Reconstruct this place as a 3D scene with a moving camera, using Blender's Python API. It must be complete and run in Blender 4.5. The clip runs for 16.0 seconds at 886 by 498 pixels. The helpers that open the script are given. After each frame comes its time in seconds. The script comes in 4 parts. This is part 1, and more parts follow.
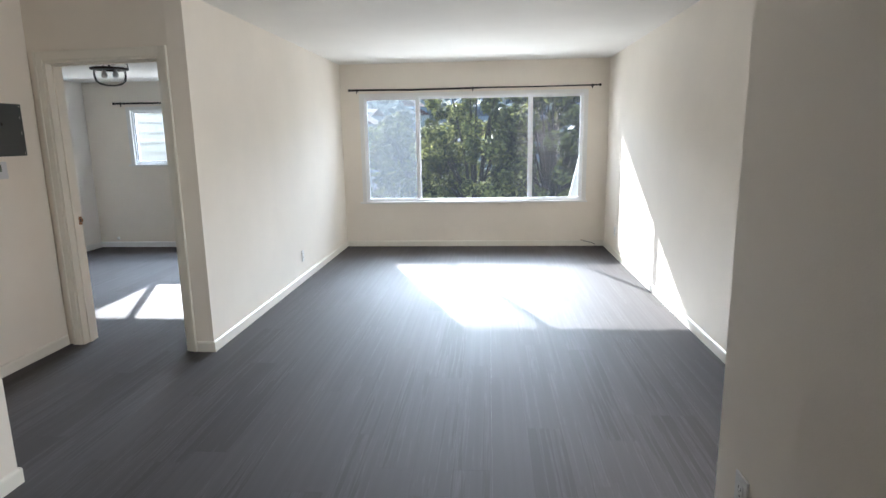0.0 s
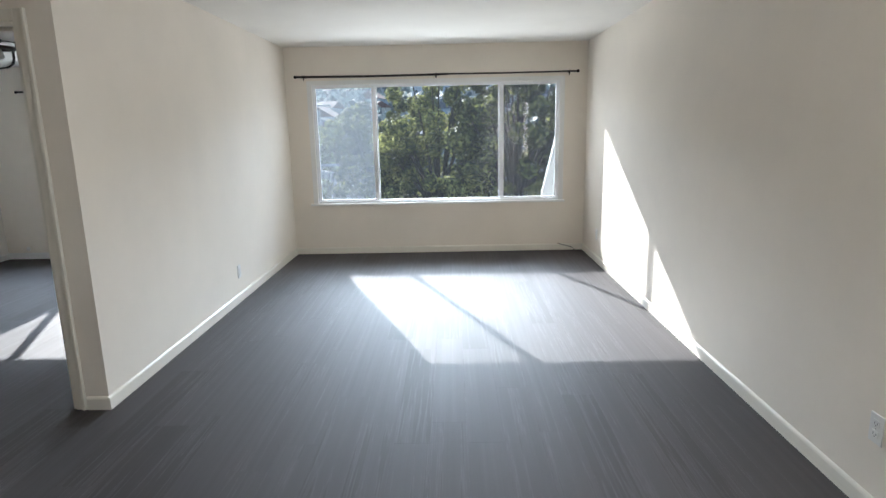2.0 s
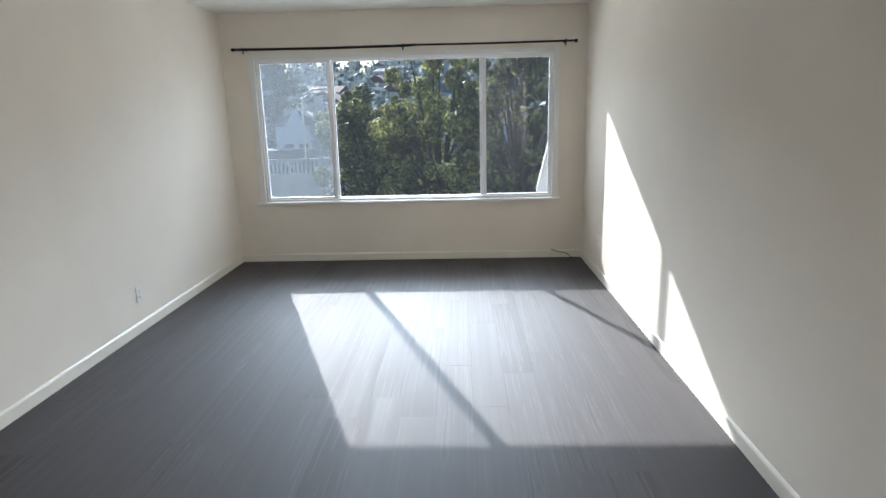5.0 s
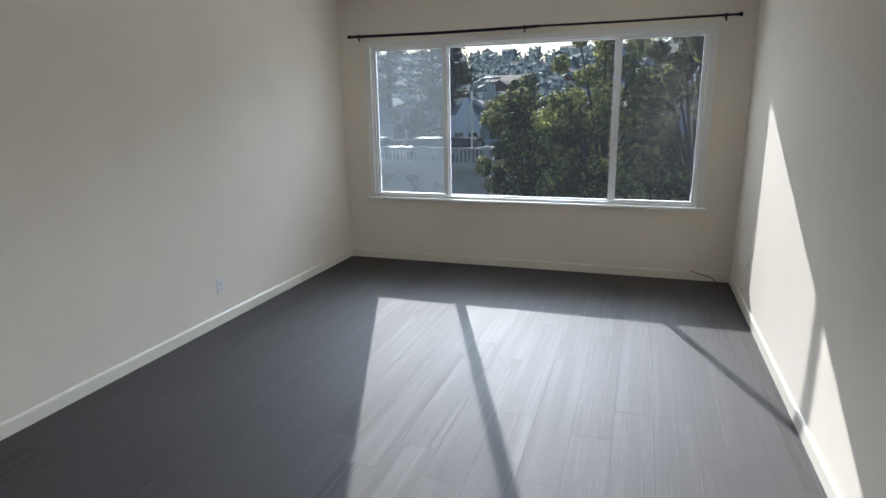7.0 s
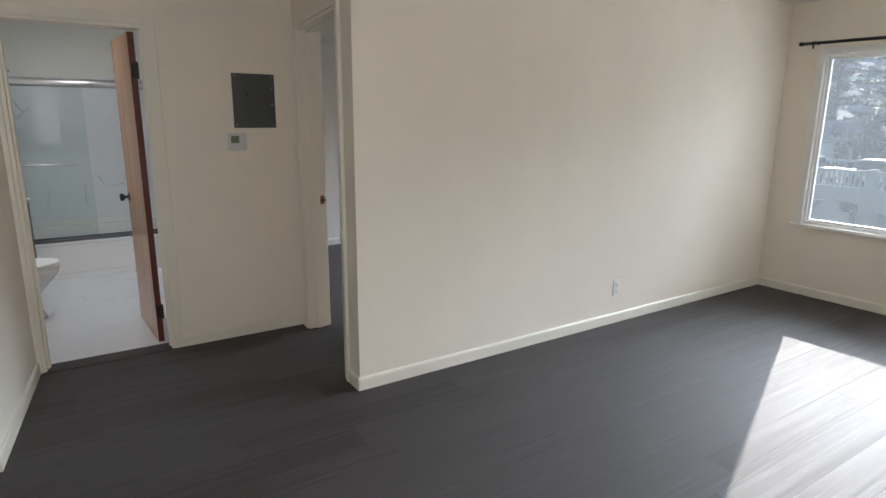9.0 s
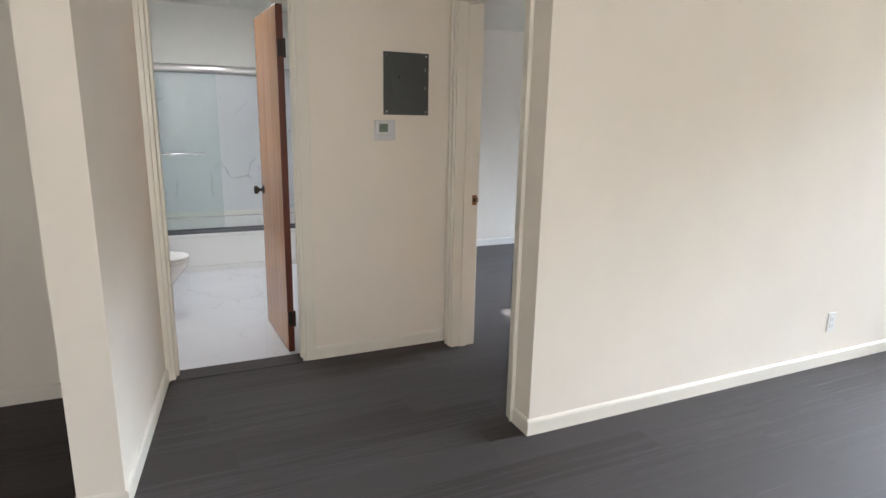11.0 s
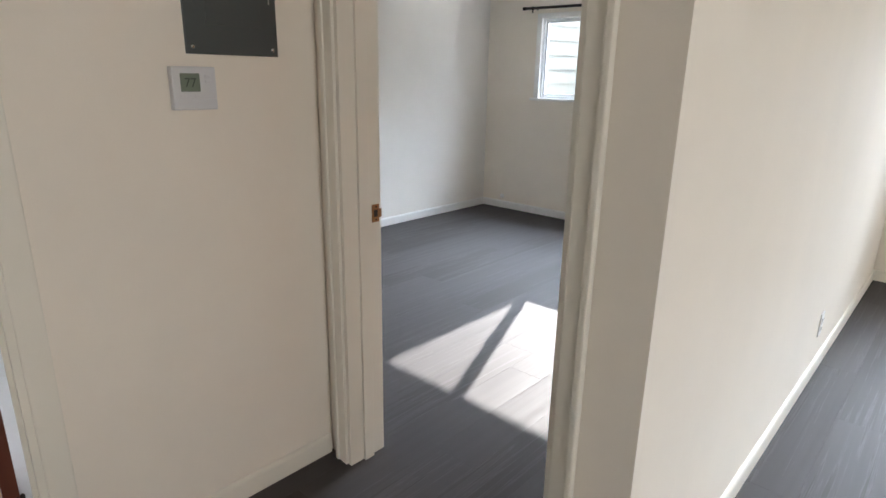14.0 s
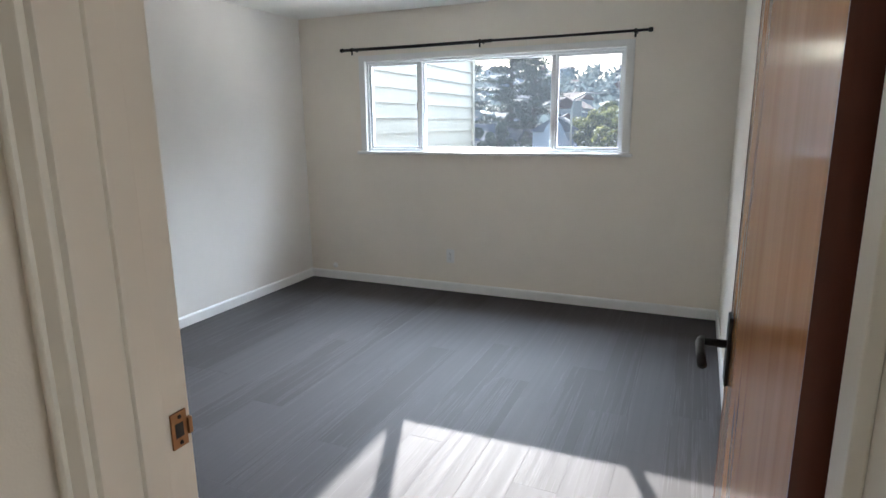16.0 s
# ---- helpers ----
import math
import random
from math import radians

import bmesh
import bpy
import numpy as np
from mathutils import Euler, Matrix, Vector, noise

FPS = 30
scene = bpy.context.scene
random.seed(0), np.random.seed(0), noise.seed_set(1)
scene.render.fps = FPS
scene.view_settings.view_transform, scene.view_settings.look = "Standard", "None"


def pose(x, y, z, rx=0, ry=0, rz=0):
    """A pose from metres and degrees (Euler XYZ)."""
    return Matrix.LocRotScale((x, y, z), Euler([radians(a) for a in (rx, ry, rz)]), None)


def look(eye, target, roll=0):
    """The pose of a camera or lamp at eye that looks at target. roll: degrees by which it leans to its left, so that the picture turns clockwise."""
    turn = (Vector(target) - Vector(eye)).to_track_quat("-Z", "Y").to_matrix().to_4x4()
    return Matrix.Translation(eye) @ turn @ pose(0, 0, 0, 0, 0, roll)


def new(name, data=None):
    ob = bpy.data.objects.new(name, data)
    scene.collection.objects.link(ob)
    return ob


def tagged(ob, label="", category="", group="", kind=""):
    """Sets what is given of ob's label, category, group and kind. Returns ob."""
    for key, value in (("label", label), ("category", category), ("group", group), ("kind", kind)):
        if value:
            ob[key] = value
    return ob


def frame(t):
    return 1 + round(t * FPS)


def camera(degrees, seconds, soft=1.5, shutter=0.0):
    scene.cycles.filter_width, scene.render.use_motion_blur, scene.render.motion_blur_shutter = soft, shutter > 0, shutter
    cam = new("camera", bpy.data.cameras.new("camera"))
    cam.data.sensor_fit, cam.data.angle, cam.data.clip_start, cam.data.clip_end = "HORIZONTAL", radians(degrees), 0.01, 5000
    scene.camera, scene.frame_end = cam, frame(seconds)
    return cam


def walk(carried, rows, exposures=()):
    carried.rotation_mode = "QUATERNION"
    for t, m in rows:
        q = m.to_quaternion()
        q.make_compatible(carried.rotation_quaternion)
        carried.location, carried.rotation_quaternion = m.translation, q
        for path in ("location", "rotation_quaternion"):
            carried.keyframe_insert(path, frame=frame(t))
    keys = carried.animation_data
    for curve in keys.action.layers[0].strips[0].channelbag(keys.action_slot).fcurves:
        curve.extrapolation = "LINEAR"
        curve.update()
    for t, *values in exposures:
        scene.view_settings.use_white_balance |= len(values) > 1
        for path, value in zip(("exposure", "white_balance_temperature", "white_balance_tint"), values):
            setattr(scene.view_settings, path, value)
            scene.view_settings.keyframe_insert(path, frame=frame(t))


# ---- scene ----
cam = camera(74.5, 16.0)
PATH = [
    (0, (1.956, -3.818, 1.489), (1.8, -1.861, 1.107), -1.0),
    (0.5, (1.981, -3.604, 1.495), (1.857, -1.646, 1.106), -1.0),
    (1, (2.009, -3.391, 1.514), (1.918, -1.43, 1.13), -1.0),
    (1.5, (1.99, -3.178, 1.493), (1.931, -1.219, 1.097), -1.1),
    (2, (1.912, -2.96, 1.489), (1.879, -1.002, 1.081), -1.2),
    (2.5, (1.919, -2.803, 1.501), (1.905, -0.843, 1.101), -1.1),
    (3, (1.999, -2.599, 1.491), (1.995, -0.646, 1.06), -1.0),
    (5.5, (2.37, -1.595, 1.455), (2.249, 0.345, 0.983), -1.5),
    (6, (2.471, -1.391, 1.445), (2.253, 0.535, 0.95), -1.5),
    (6.5, (2.587, -1.201, 1.465), (2.182, 0.698, 0.985), -1.3),
    (7, (2.739, -1.118, 1.47), (2.112, 0.72, 0.991), -1.0),
    (7.5, (2.953, -1.083, 1.514), (2.028, 0.623, 1.035), -0.7),
    (8, (2.95, -1.089, 1.458), (1.767, 0.462, 1.015), 0.5),
    (8.5, (2.929, -1.085, 1.476), (1.469, 0.214, 1.049), 0.3),
    (9, (2.744, -1.261, 1.488), (1.115, -0.19, 1.044), 0.5),
    (9.5, (2.629, -1.387, 1.48), (0.909, -0.464, 1.048), 0.6),
    (10, (2.458, -1.416, 1.454), (0.683, -0.598, 1.029), 1.5),
    (12.3, (1.321, -1.2, 1.348), (-0.432, -0.368, 0.865), 1.2),
    (12.5, (1.207, -1.176, 1.34), (-0.502, -0.265, 0.841), 1.5),
    (13, (0.935, -1.15, 1.334), (-0.663, -0.078, 0.789), 1.4),
    (13.5, (0.612, -1.14, 1.352), (-0.877, 0.077, 0.803), 0.6),
    (14, (0.384, -1.014, 1.359), (-0.903, 0.407, 0.79), 1.0),
    (14.5, (0.175, -0.88, 1.373), (-0.931, 0.696, 0.831), 0.9),
    (15, (-0.082, -0.77, 1.372), (-1.056, 0.898, 0.853), 0.1),
    (15.5, (-0.245, -0.626, 1.373), (-1.124, 1.113, 0.925), -0.4),
    (16, (-0.328, -0.371, 1.389), (-1.11, 1.421, 0.969), -0.6),
]
EXPOSURES = [(0, 1.83, 5850, 9), (2, 1.5, 5850, 8), (3, 1.43, 5850, 8), (5.5, 1.15, 5850, 8), (6.5, 0.9, 5850, 8), (7, 0.68, 5850, 8), (8, 0.68, 6050, 9), (9, 1.3, 6200, 10), (10, 1.87, 6250, 11),
             (12.5, 2.02, 6150, 11), (14, 1.95, 6200, 11), (15, 1.7, 6050, 10), (16, 1.75, 6050, 10)]
walk(cam, [(t, look(eye, target, roll)) for t, eye, target, roll in PATH], EXPOSURES)

# ---- world and lights ----
SUN_WAY = Vector((-0.722, 1.80, 1.0)).normalized()
world = bpy.data.worlds.new("world")
scene.world = world
world.use_nodes = True
wt = world.node_tree
sky = wt.nodes.new("ShaderNodeTexSky")
sky.sky_type, sky.sun_disc = "NISHITA", False
sky.sun_elevation = math.asin(SUN_WAY.z)
sky.sun_rotation = math.atan2(SUN_WAY.x, SUN_WAY.y)
wt.links.new(sky.outputs[0], wt.nodes["Background"].inputs[0])
wt.nodes["Background"].inputs[1].default_value = 0.085

sun = new("sun", bpy.data.lights.new("sun", "SUN"))
sun.data.energy, sun.data.angle, sun.data.color = 4.9, radians(0.5), (1.0, 0.95, 0.88)
sun.matrix_world = look((0, 0, 30), Vector((0, 0, 30)) - SUN_WAY)


def area_light(name, eye, target, sx, sy, watts, color):
    lamp = new(name, bpy.data.lights.new(name, "AREA"))
    lamp.data.shape, lamp.data.size, lamp.data.size_y = "RECTANGLE", sx, sy
    lamp.data.energy, lamp.data.color = watts, color
    lamp.matrix_world = look(eye, target)
    return lamp


# unseen area lamps stand in for daylight at the openings: sky above, ground below
area_light("skylight", (0.9, 12.0, 6.1), (0.6, 2.0, 1.3), 12.0, 6.0, 690, (0.82, 0.91, 1.0)).data.spread = radians(64)
# made-up fill lamp that brightens the hall, just outside an unseen gap
area_light("hall_fill_light", (3.68, -1.58, 1.45), (-1.2, -0.9, 1.2), 0.9, 1.1, 12, (1.0, 0.95, 0.88))
area_light("bedroom_skylight", (-1.9, 5.0, 2.9), (-1.9, 2.2, 0.7), 2.4, 1.1, 85, (0.76, 0.88, 1.0)).data.spread = radians(110)
area_light("groundlight", (0.9, 9.0, -2.0), (0.9, 2.0, 1.6), 8.0, 2.6, 210, (0.98, 0.97, 0.93))

# ---- materials ----


def material(name, base=(0.8, 0.8, 0.8), rough=0.5, metal=0.0, spec=0.5):
    m = bpy.data.materials.new(name)
    m.use_nodes = True
    b = m.node_tree.nodes["Principled BSDF"]
    b.inputs["Base Color"].default_value = (*base, 1)
    b.inputs["Roughness"].default_value = rough
    b.inputs["Metallic"].default_value = metal
    b.inputs["Specular IOR Level"].default_value = spec
    return m


def node(m, kind, **values):
    n = m.node_tree.nodes.new(kind)
    for key, value in values.items():
        n.inputs[key.replace("_", " ")].default_value = value
    return n


def wire(m, a, b):
    m.node_tree.links.new(a, b)


def ramp(m, source, stops):
    r = m.node_tree.nodes.new("ShaderNodeValToRGB")
    els = r.color_ramp.elements
    els[0].position, els[0].color = stops[0][0], (*stops[0][1], 1)
    els[1].position, els[1].color = stops[-1][0], (*stops[-1][1], 1)
    for pos, col in stops[1:-1]:
        els.new(pos).color = (*col, 1)
    wire(m, source, r.inputs[0])
    return r


def coords(m, scale=(1, 1, 1), jitter=False):
    tc = m.node_tree.nodes.new("ShaderNodeTexCoord")
    mp = m.node_tree.nodes.new("ShaderNodeMapping")
    mp.inputs["Scale"].default_value = scale
    wire(m, tc.outputs["Object"], mp.inputs["Vector"])
    if jitter:
        info = m.node_tree.nodes.new("ShaderNodeObjectInfo")
        mul = m.node_tree.nodes.new("ShaderNodeMath")
        mul.operation = "MULTIPLY"
        mul.inputs[1].default_value = 37.0
        wire(m, info.outputs["Random"], mul.inputs[0])
        comb = m.node_tree.nodes.new("ShaderNodeCombineXYZ")
        for i in range(3):
            wire(m, mul.outputs[0], comb.inputs[i])
        wire(m, comb.outputs[0], mp.inputs["Location"])
    return mp.outputs["Vector"]


def bump(m, height, strength, distance=0.01):
    n = m.node_tree.nodes.new("ShaderNodeBump")
    n.inputs["Strength"].default_value = strength
    n.inputs["Distance"].default_value = distance
    wire(m, height, n.inputs["Height"])
    wire(m, n.outputs[0], m.node_tree.nodes["Principled BSDF"].inputs["Normal"])


def painted(name, base, rough=0.6, grain=220.0, strength=0.12, wear=0.05):
    """Painted plaster or wood: soft mottling, faint roller texture."""
    m = material(name, base, rough)
    bsdf = m.node_tree.nodes["Principled BSDF"]
    v = coords(m)
    big = node(m, "ShaderNodeTexNoise", Scale=1.3, Detail=5.0, Roughness=0.6)
    wire(m, v, big.inputs["Vector"])
    r = ramp(m, big.outputs[0], [(0.3, tuple(c * (1 - wear) for c in base)), (0.7, tuple(min(1, c * (1 + wear * 0.4)) for c in base))])
    wire(m, r.outputs[0], bsdf.inputs["Base Color"])
    fine = node(m, "ShaderNodeTexNoise", Scale=grain, Detail=3.0)
    wire(m, v, fine.inputs["Vector"])
    mid = node(m, "ShaderNodeTexNoise", Scale=9.0, Detail=3.0)
    wire(m, v, mid.inputs["Vector"])
    add = m.node_tree.nodes.new("ShaderNodeMath")
    wire(m, fine.outputs[0], add.inputs[0])
    wire(m, mid.outputs[0], add.inputs[1])
    bump(m, add.outputs[0], strength, 0.004)
    rr = ramp(m, big.outputs[0], [(0.2, (rough - 0.08,) * 3), (0.8, (rough + 0.08,) * 3)])
    wire(m, rr.outputs[0], bsdf.inputs["Roughness"])
    return m


WALL = painted("wall_paint", (0.872, 0.806, 0.712), 0.55)
CEIL = painted("ceiling_paint", (0.87, 0.85, 0.80), 0.8, 160.0, 0.2)
TRIM = painted("trim_paint", (0.83, 0.79, 0.70), 0.35, 60.0, 0.05, 0.06)
BEDTRIM = painted("white_trim_paint", (0.84, 0.83, 0.81), 0.35, 60.0, 0.05, 0.05)
BEDWALL = painted("bedroom_paint", (0.855, 0.815, 0.765), 0.55)
BATHWALL = painted("bathroom_paint", (0.84, 0.83, 0.79), 0.5)
VINYL = material("white_vinyl", (0.85, 0.86, 0.87), 0.28)
PLASTIC = material("white_plastic", (0.82, 0.81, 0.79), 0.35)
LIGHTPLASTIC = material("light_grey_plastic", (0.66, 0.66, 0.67), 0.4)
DARKSLOT = material("dark_slot", (0.02, 0.02, 0.02), 0.6)
BLACKMETAL = material("black_metal", (0.02, 0.019, 0.018), 0.42, 0.6)
CHROME = material("chrome", (0.75, 0.75, 0.77), 0.12, 1.0)
BRUSHED = material("brushed_steel", (0.62, 0.60, 0.60), 0.33, 1.0)
DARKSTEEL = material("dull_steel", (0.16, 0.16, 0.175), 0.4, 0.8)
BRASS = material("aged_brass", (0.36, 0.20, 0.10), 0.35, 0.9)
BRONZE = material("dark_bronze", (0.05, 0.04, 0.035), 0.4, 0.7)
PORCELAIN = material("porcelain", (0.84, 0.83, 0.82), 0.12)
PANELGREY = painted("grey_enamel", (0.075, 0.085, 0.085), 0.42, 300.0, 0.05, 0.12)
LCD = material("lcd", (0.20, 0.24, 0.19), 0.25)
LCDINK = material("lcd_ink", (0.05, 0.07, 0.05), 0.4)
CABINET = painted("charcoal_lacquer", (0.035, 0.042, 0.045), 0.4, 80.0, 0.04)
CABLE = material("black_rubber", (0.015, 0.015, 0.015), 0.5)


def make_floor():
    m = material("vinyl_plank", (0.08, 0.075, 0.075), 0.6, 0.0, 0.34)
    b = m.node_tree.nodes["Principled BSDF"]
    grain = node(m, "ShaderNodeTexNoise", Scale=1.0, Detail=6.0, Roughness=0.6, Distortion=0.5)
    wire(m, coords(m, (34.0, 0.5, 1.0), True), grain.inputs["Vector"])
    fine = node(m, "ShaderNodeTexNoise", Scale=2.0, Detail=3.0, Roughness=0.6)
    wire(m, coords(m, (95.0, 0.9, 1.0), True), fine.inputs["Vector"])
    broad = node(m, "ShaderNodeTexNoise", Scale=1.0, Detail=2.0)
    wire(m, coords(m, (5.0, 0.7, 1.0), True), broad.inputs["Vector"])
    a = m.node_tree.nodes.new("ShaderNodeMath")
    a.operation = "MULTIPLY_ADD"
    a.inputs[1].default_value = 0.34
    wire(m, fine.outputs[0], a.inputs[0])
    wire(m, grain.outputs[0], a.inputs[2])
    c = m.node_tree.nodes.new("ShaderNodeMath")
    c.operation = "MULTIPLY_ADD"
    c.inputs[1].default_value = 0.5
    wire(m, broad.outputs[0], c.inputs[0])
    wire(m, a.outputs[0], c.inputs[2])
    info = m.node_tree.nodes.new("ShaderNodeObjectInfo")
    sh = m.node_tree.nodes.new("ShaderNodeMath")
    sh.operation = "MULTIPLY_ADD"
    sh.inputs[1].default_value = 0.38
    wire(m, info.outputs["Random"], sh.inputs[0])
    wire(m, c.outputs[0], sh.inputs[2])
    r = ramp(m, sh.outputs[0], [(0.70, (0.043, 0.036, 0.035)), (0.95, (0.052, 0.045, 0.044)), (1.13, (0.063, 0.056, 0.056)), (1.40, (0.090, 0.082, 0.084))])
    r.color_ramp.interpolation = "LINEAR"
    wire(m, r.outputs[0], b.inputs["Base Color"])
    rr = ramp(m, grain.outputs[0], [(0.3, (0.64,) * 3), (0.7, (0.76,) * 3)])
    wire(m, rr.outputs[0], b.inputs["Roughness"])
    bump(m, a.outputs[0], 0.5, 0.0012)
    return m


FLOOR = make_floor()


def make_wood(name, dark, light, rough):
    m = material(name, light, rough)
    b = m.node_tree.nodes["Principled BSDF"]
    v = coords(m, (7.0, 7.0, 0.5))
    g = node(m, "ShaderNodeTexNoise", Scale=2.2, Detail=7.0, Roughness=0.6, Distortion=0.7)
    wire(m, v, g.inputs["Vector"])
    r = ramp(m, g.outputs[0], [(0.25, dark), (0.55, light), (0.8, tuple(min(1, c * 1.12) for c in light))])
    wire(m, r.outputs[0], b.inputs["Base Color"])
    bump(m, g.outputs[0], 0.12, 0.001)
    return m


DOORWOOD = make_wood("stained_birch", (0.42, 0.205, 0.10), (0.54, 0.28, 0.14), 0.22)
# same veneer, with light bounced off the bedroom floor put into its colour
DOORWOOD_LIT = make_wood("stained_birch_lit", (0.60, 0.27, 0.11), (0.74, 0.37, 0.16), 0.16)
DOOREDGE = make_wood("mahogany_edge", (0.085, 0.024, 0.014), (0.14, 0.040, 0.022), 0.35)


def make_marble(name, base, vein, rough, scale):
    m = material(name, base, rough)
    b = m.node_tree.nodes["Principled BSDF"]
    v = coords(m, (1, 1, 1), True)
    warp = node(m, "ShaderNodeTexNoise", Scale=scale, Detail=6.0, Roughness=0.6)
    wire(m, v, warp.inputs["Vector"])
    push = m.node_tree.nodes.new("ShaderNodeVectorMath")
    push.operation = "MULTIPLY_ADD"
    push.inputs[1].default_value = (0.55, 0.55, 0.55)
    wire(m, warp.outputs["Color"], push.inputs[0])
    wire(m, v, push.inputs[2])
    cells = node(m, "ShaderNodeTexVoronoi", Scale=scale * 1.1)
    cells.feature = "DISTANCE_TO_EDGE"
    wire(m, push.outputs[0], cells.inputs["Vector"])
    mask = node(m, "ShaderNodeTexNoise", Scale=scale * 1.8, Detail=2.0)
    wire(m, v, mask.inputs["Vector"])
    mr = ramp(m, mask.outputs[0], [(0.46, (0, 0, 0)), (0.60, (0.9, 0.9, 0.9))])
    line = ramp(m, cells.outputs[0], [(0.0, (1, 1, 1)), (0.004, (0.5, 0.5, 0.5)), (0.014, (0, 0, 0))])
    mul = m.node_tree.nodes.new("ShaderNodeMath")
    mul.operation = "MULTIPLY"
    wire(m, mr.outputs[0], mul.inputs[0])
    wire(m, line.outputs[0], mul.inputs[1])
    cloud = ramp(m, warp.outputs[0], [(0.3, tuple(c * 0.93 for c in base)), (0.7, base)])
    mx = m.node_tree.nodes.new("ShaderNodeMix")
    mx.data_type = "RGBA"
    wire(m, mul.outputs[0], mx.inputs[0])
    wire(m, cloud.outputs[0], mx.inputs[6])
    mx.inputs[7].default_value = (*vein, 1)
    wire(m, mx.outputs[2], b.inputs["Base Color"])
    return m


MARBLE_WALL = make_marble("marble_wall_tile", (0.78, 0.79, 0.82), (0.30, 0.30, 0.31), 0.4, 1.5)
MARBLE_FLOOR = make_marble("marble_floor_tile", (0.70, 0.70, 0.73), (0.46, 0.43, 0.40), 0.3, 1.9)


def make_glass(name, tint, dust, ior=1.45):
    """Thin pane: clear, a little gloss, a little dust that catches the light."""
    m = bpy.data.materials.new(name)
    m.use_nodes = True
    nt = m.node_tree
    nt.nodes.clear()
    out = nt.nodes.new("ShaderNodeOutputMaterial")
    tr = nt.nodes.new("ShaderNodeBsdfTransparent")
    tr.inputs[0].default_value = (*tint, 1)
    gl = nt.nodes.new("ShaderNodeBsdfGlossy")
    gl.inputs["Roughness"].default_value = 0.02
    df = nt.nodes.new("ShaderNodeBsdfTranslucent")
    df.inputs[0].default_value = (0.8, 0.85, 0.9, 1)
    m1 = nt.nodes.new("ShaderNodeMixShader")
    m1.inputs[0].default_value = dust
    m2 = nt.nodes.new("ShaderNodeMixShader")
    lw = nt.nodes.new("ShaderNodeFresnel")
    lw.inputs[0].default_value = ior
    nt.links.new(tr.outputs[0], m1.inputs[1])
    nt.links.new(df.outputs[0], m1.inputs[2])
    nt.links.new(lw.outputs[0], m2.inputs[0])
    nt.links.new(m1.outputs[0], m2.inputs[1])
    nt.links.new(gl.outputs[0], m2.inputs[2])
    nt.links.new(m2.outputs[0], out.inputs[0])
    return m


GLASS = make_glass("window_glass", (0.97, 0.985, 0.985), 0.003)
# living room's left pane: extra scatter puts the sun's glare into the glass
GLAREGLASS = make_glass("dusty_glare_glass", (0.97, 0.985, 0.985), 0.016)
CLEANGLASS = make_glass("clean_glass", (0.97, 0.985, 0.985), 0.006)
SHOWERGLASS = make_glass("shower_glass", (0.92, 0.955, 0.945), 0.02, 1.14)
SHOWERCLEAR = make_glass("clear_shower_glass", (0.985, 0.99, 0.99), 0.005, 1.14)


def make_screen(name, lit, cover):
    m = bpy.data.materials.new(name)
    m.use_nodes = True
    nt = m.node_tree
    nt.nodes.clear()
    out = nt.nodes.new("ShaderNodeOutputMaterial")
    tr = nt.nodes.new("ShaderNodeBsdfTransparent")
    tr.inputs[0].default_value = (1, 1, 1, 1)
    df = nt.nodes.new("ShaderNodeBsdfTranslucent")
    df.inputs[0].default_value = (*lit, 1)
    dd = nt.nodes.new("ShaderNodeBsdfDiffuse")
    dd.inputs[0].default_value = (0.06, 0.06, 0.065, 1)
    a = nt.nodes.new("ShaderNodeMixShader")
    a.inputs[0].default_value = 0.5
    mx = nt.nodes.new("ShaderNodeMixShader")
    mx.inputs[0].default_value = cover
    nt.links.new(df.outputs[0], a.inputs[1])
    nt.links.new(dd.outputs[0], a.inputs[2])
    nt.links.new(tr.outputs[0], mx.inputs[1])
    nt.links.new(a.outputs[0], mx.inputs[2])
    nt.links.new(mx.outputs[0], out.inputs[0])
    return m


# same mesh twice: the left bay's is paler, with sun glare in its colour
SCREEN = make_screen("glare_insect_mesh", (0.09, 0.10, 0.11), 0.18)
SCREENDARK = make_screen("insect_mesh", (0.010, 0.011, 0.012), 0.10)


def make_leaf(name, dark, light):
    m = material(name, light, 0.6)
    b = m.node_tree.nodes["Principled BSDF"]
    geo = m.node_tree.nodes.new("ShaderNodeNewGeometry")
    n = node(m, "ShaderNodeTexNoise", Scale=0.5, Detail=3.0)
    wire(m, coords(m), n.inputs["Vector"])
    add = m.node_tree.nodes.new("ShaderNodeMath")
    add.operation = "MULTIPLY_ADD"
    add.inputs[1].default_value = 0.5
    wire(m, geo.outputs["Random Per Island"], add.inputs[0])
    wire(m, n.outputs[0], add.inputs[2])
    # steep ramp: scattered bright leaves imitate sunlit tips over shaded foliage
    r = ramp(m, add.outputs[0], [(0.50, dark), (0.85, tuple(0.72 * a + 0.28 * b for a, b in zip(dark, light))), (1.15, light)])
    wire(m, r.outputs[0], b.inputs["Base Color"])
    tl = m.node_tree.nodes.new("ShaderNodeBsdfTranslucent")
    wire(m, r.outputs[0], tl.inputs[0])
    mx = m.node_tree.nodes.new("ShaderNodeMixShader")
    mx.inputs[0].default_value = 0.48
    wire(m, b.outputs[0], mx.inputs[1])
    wire(m, tl.outputs[0], mx.inputs[2])
    wire(m, mx.outputs[0], m.node_tree.nodes["Material Output"].inputs[0])
    return m


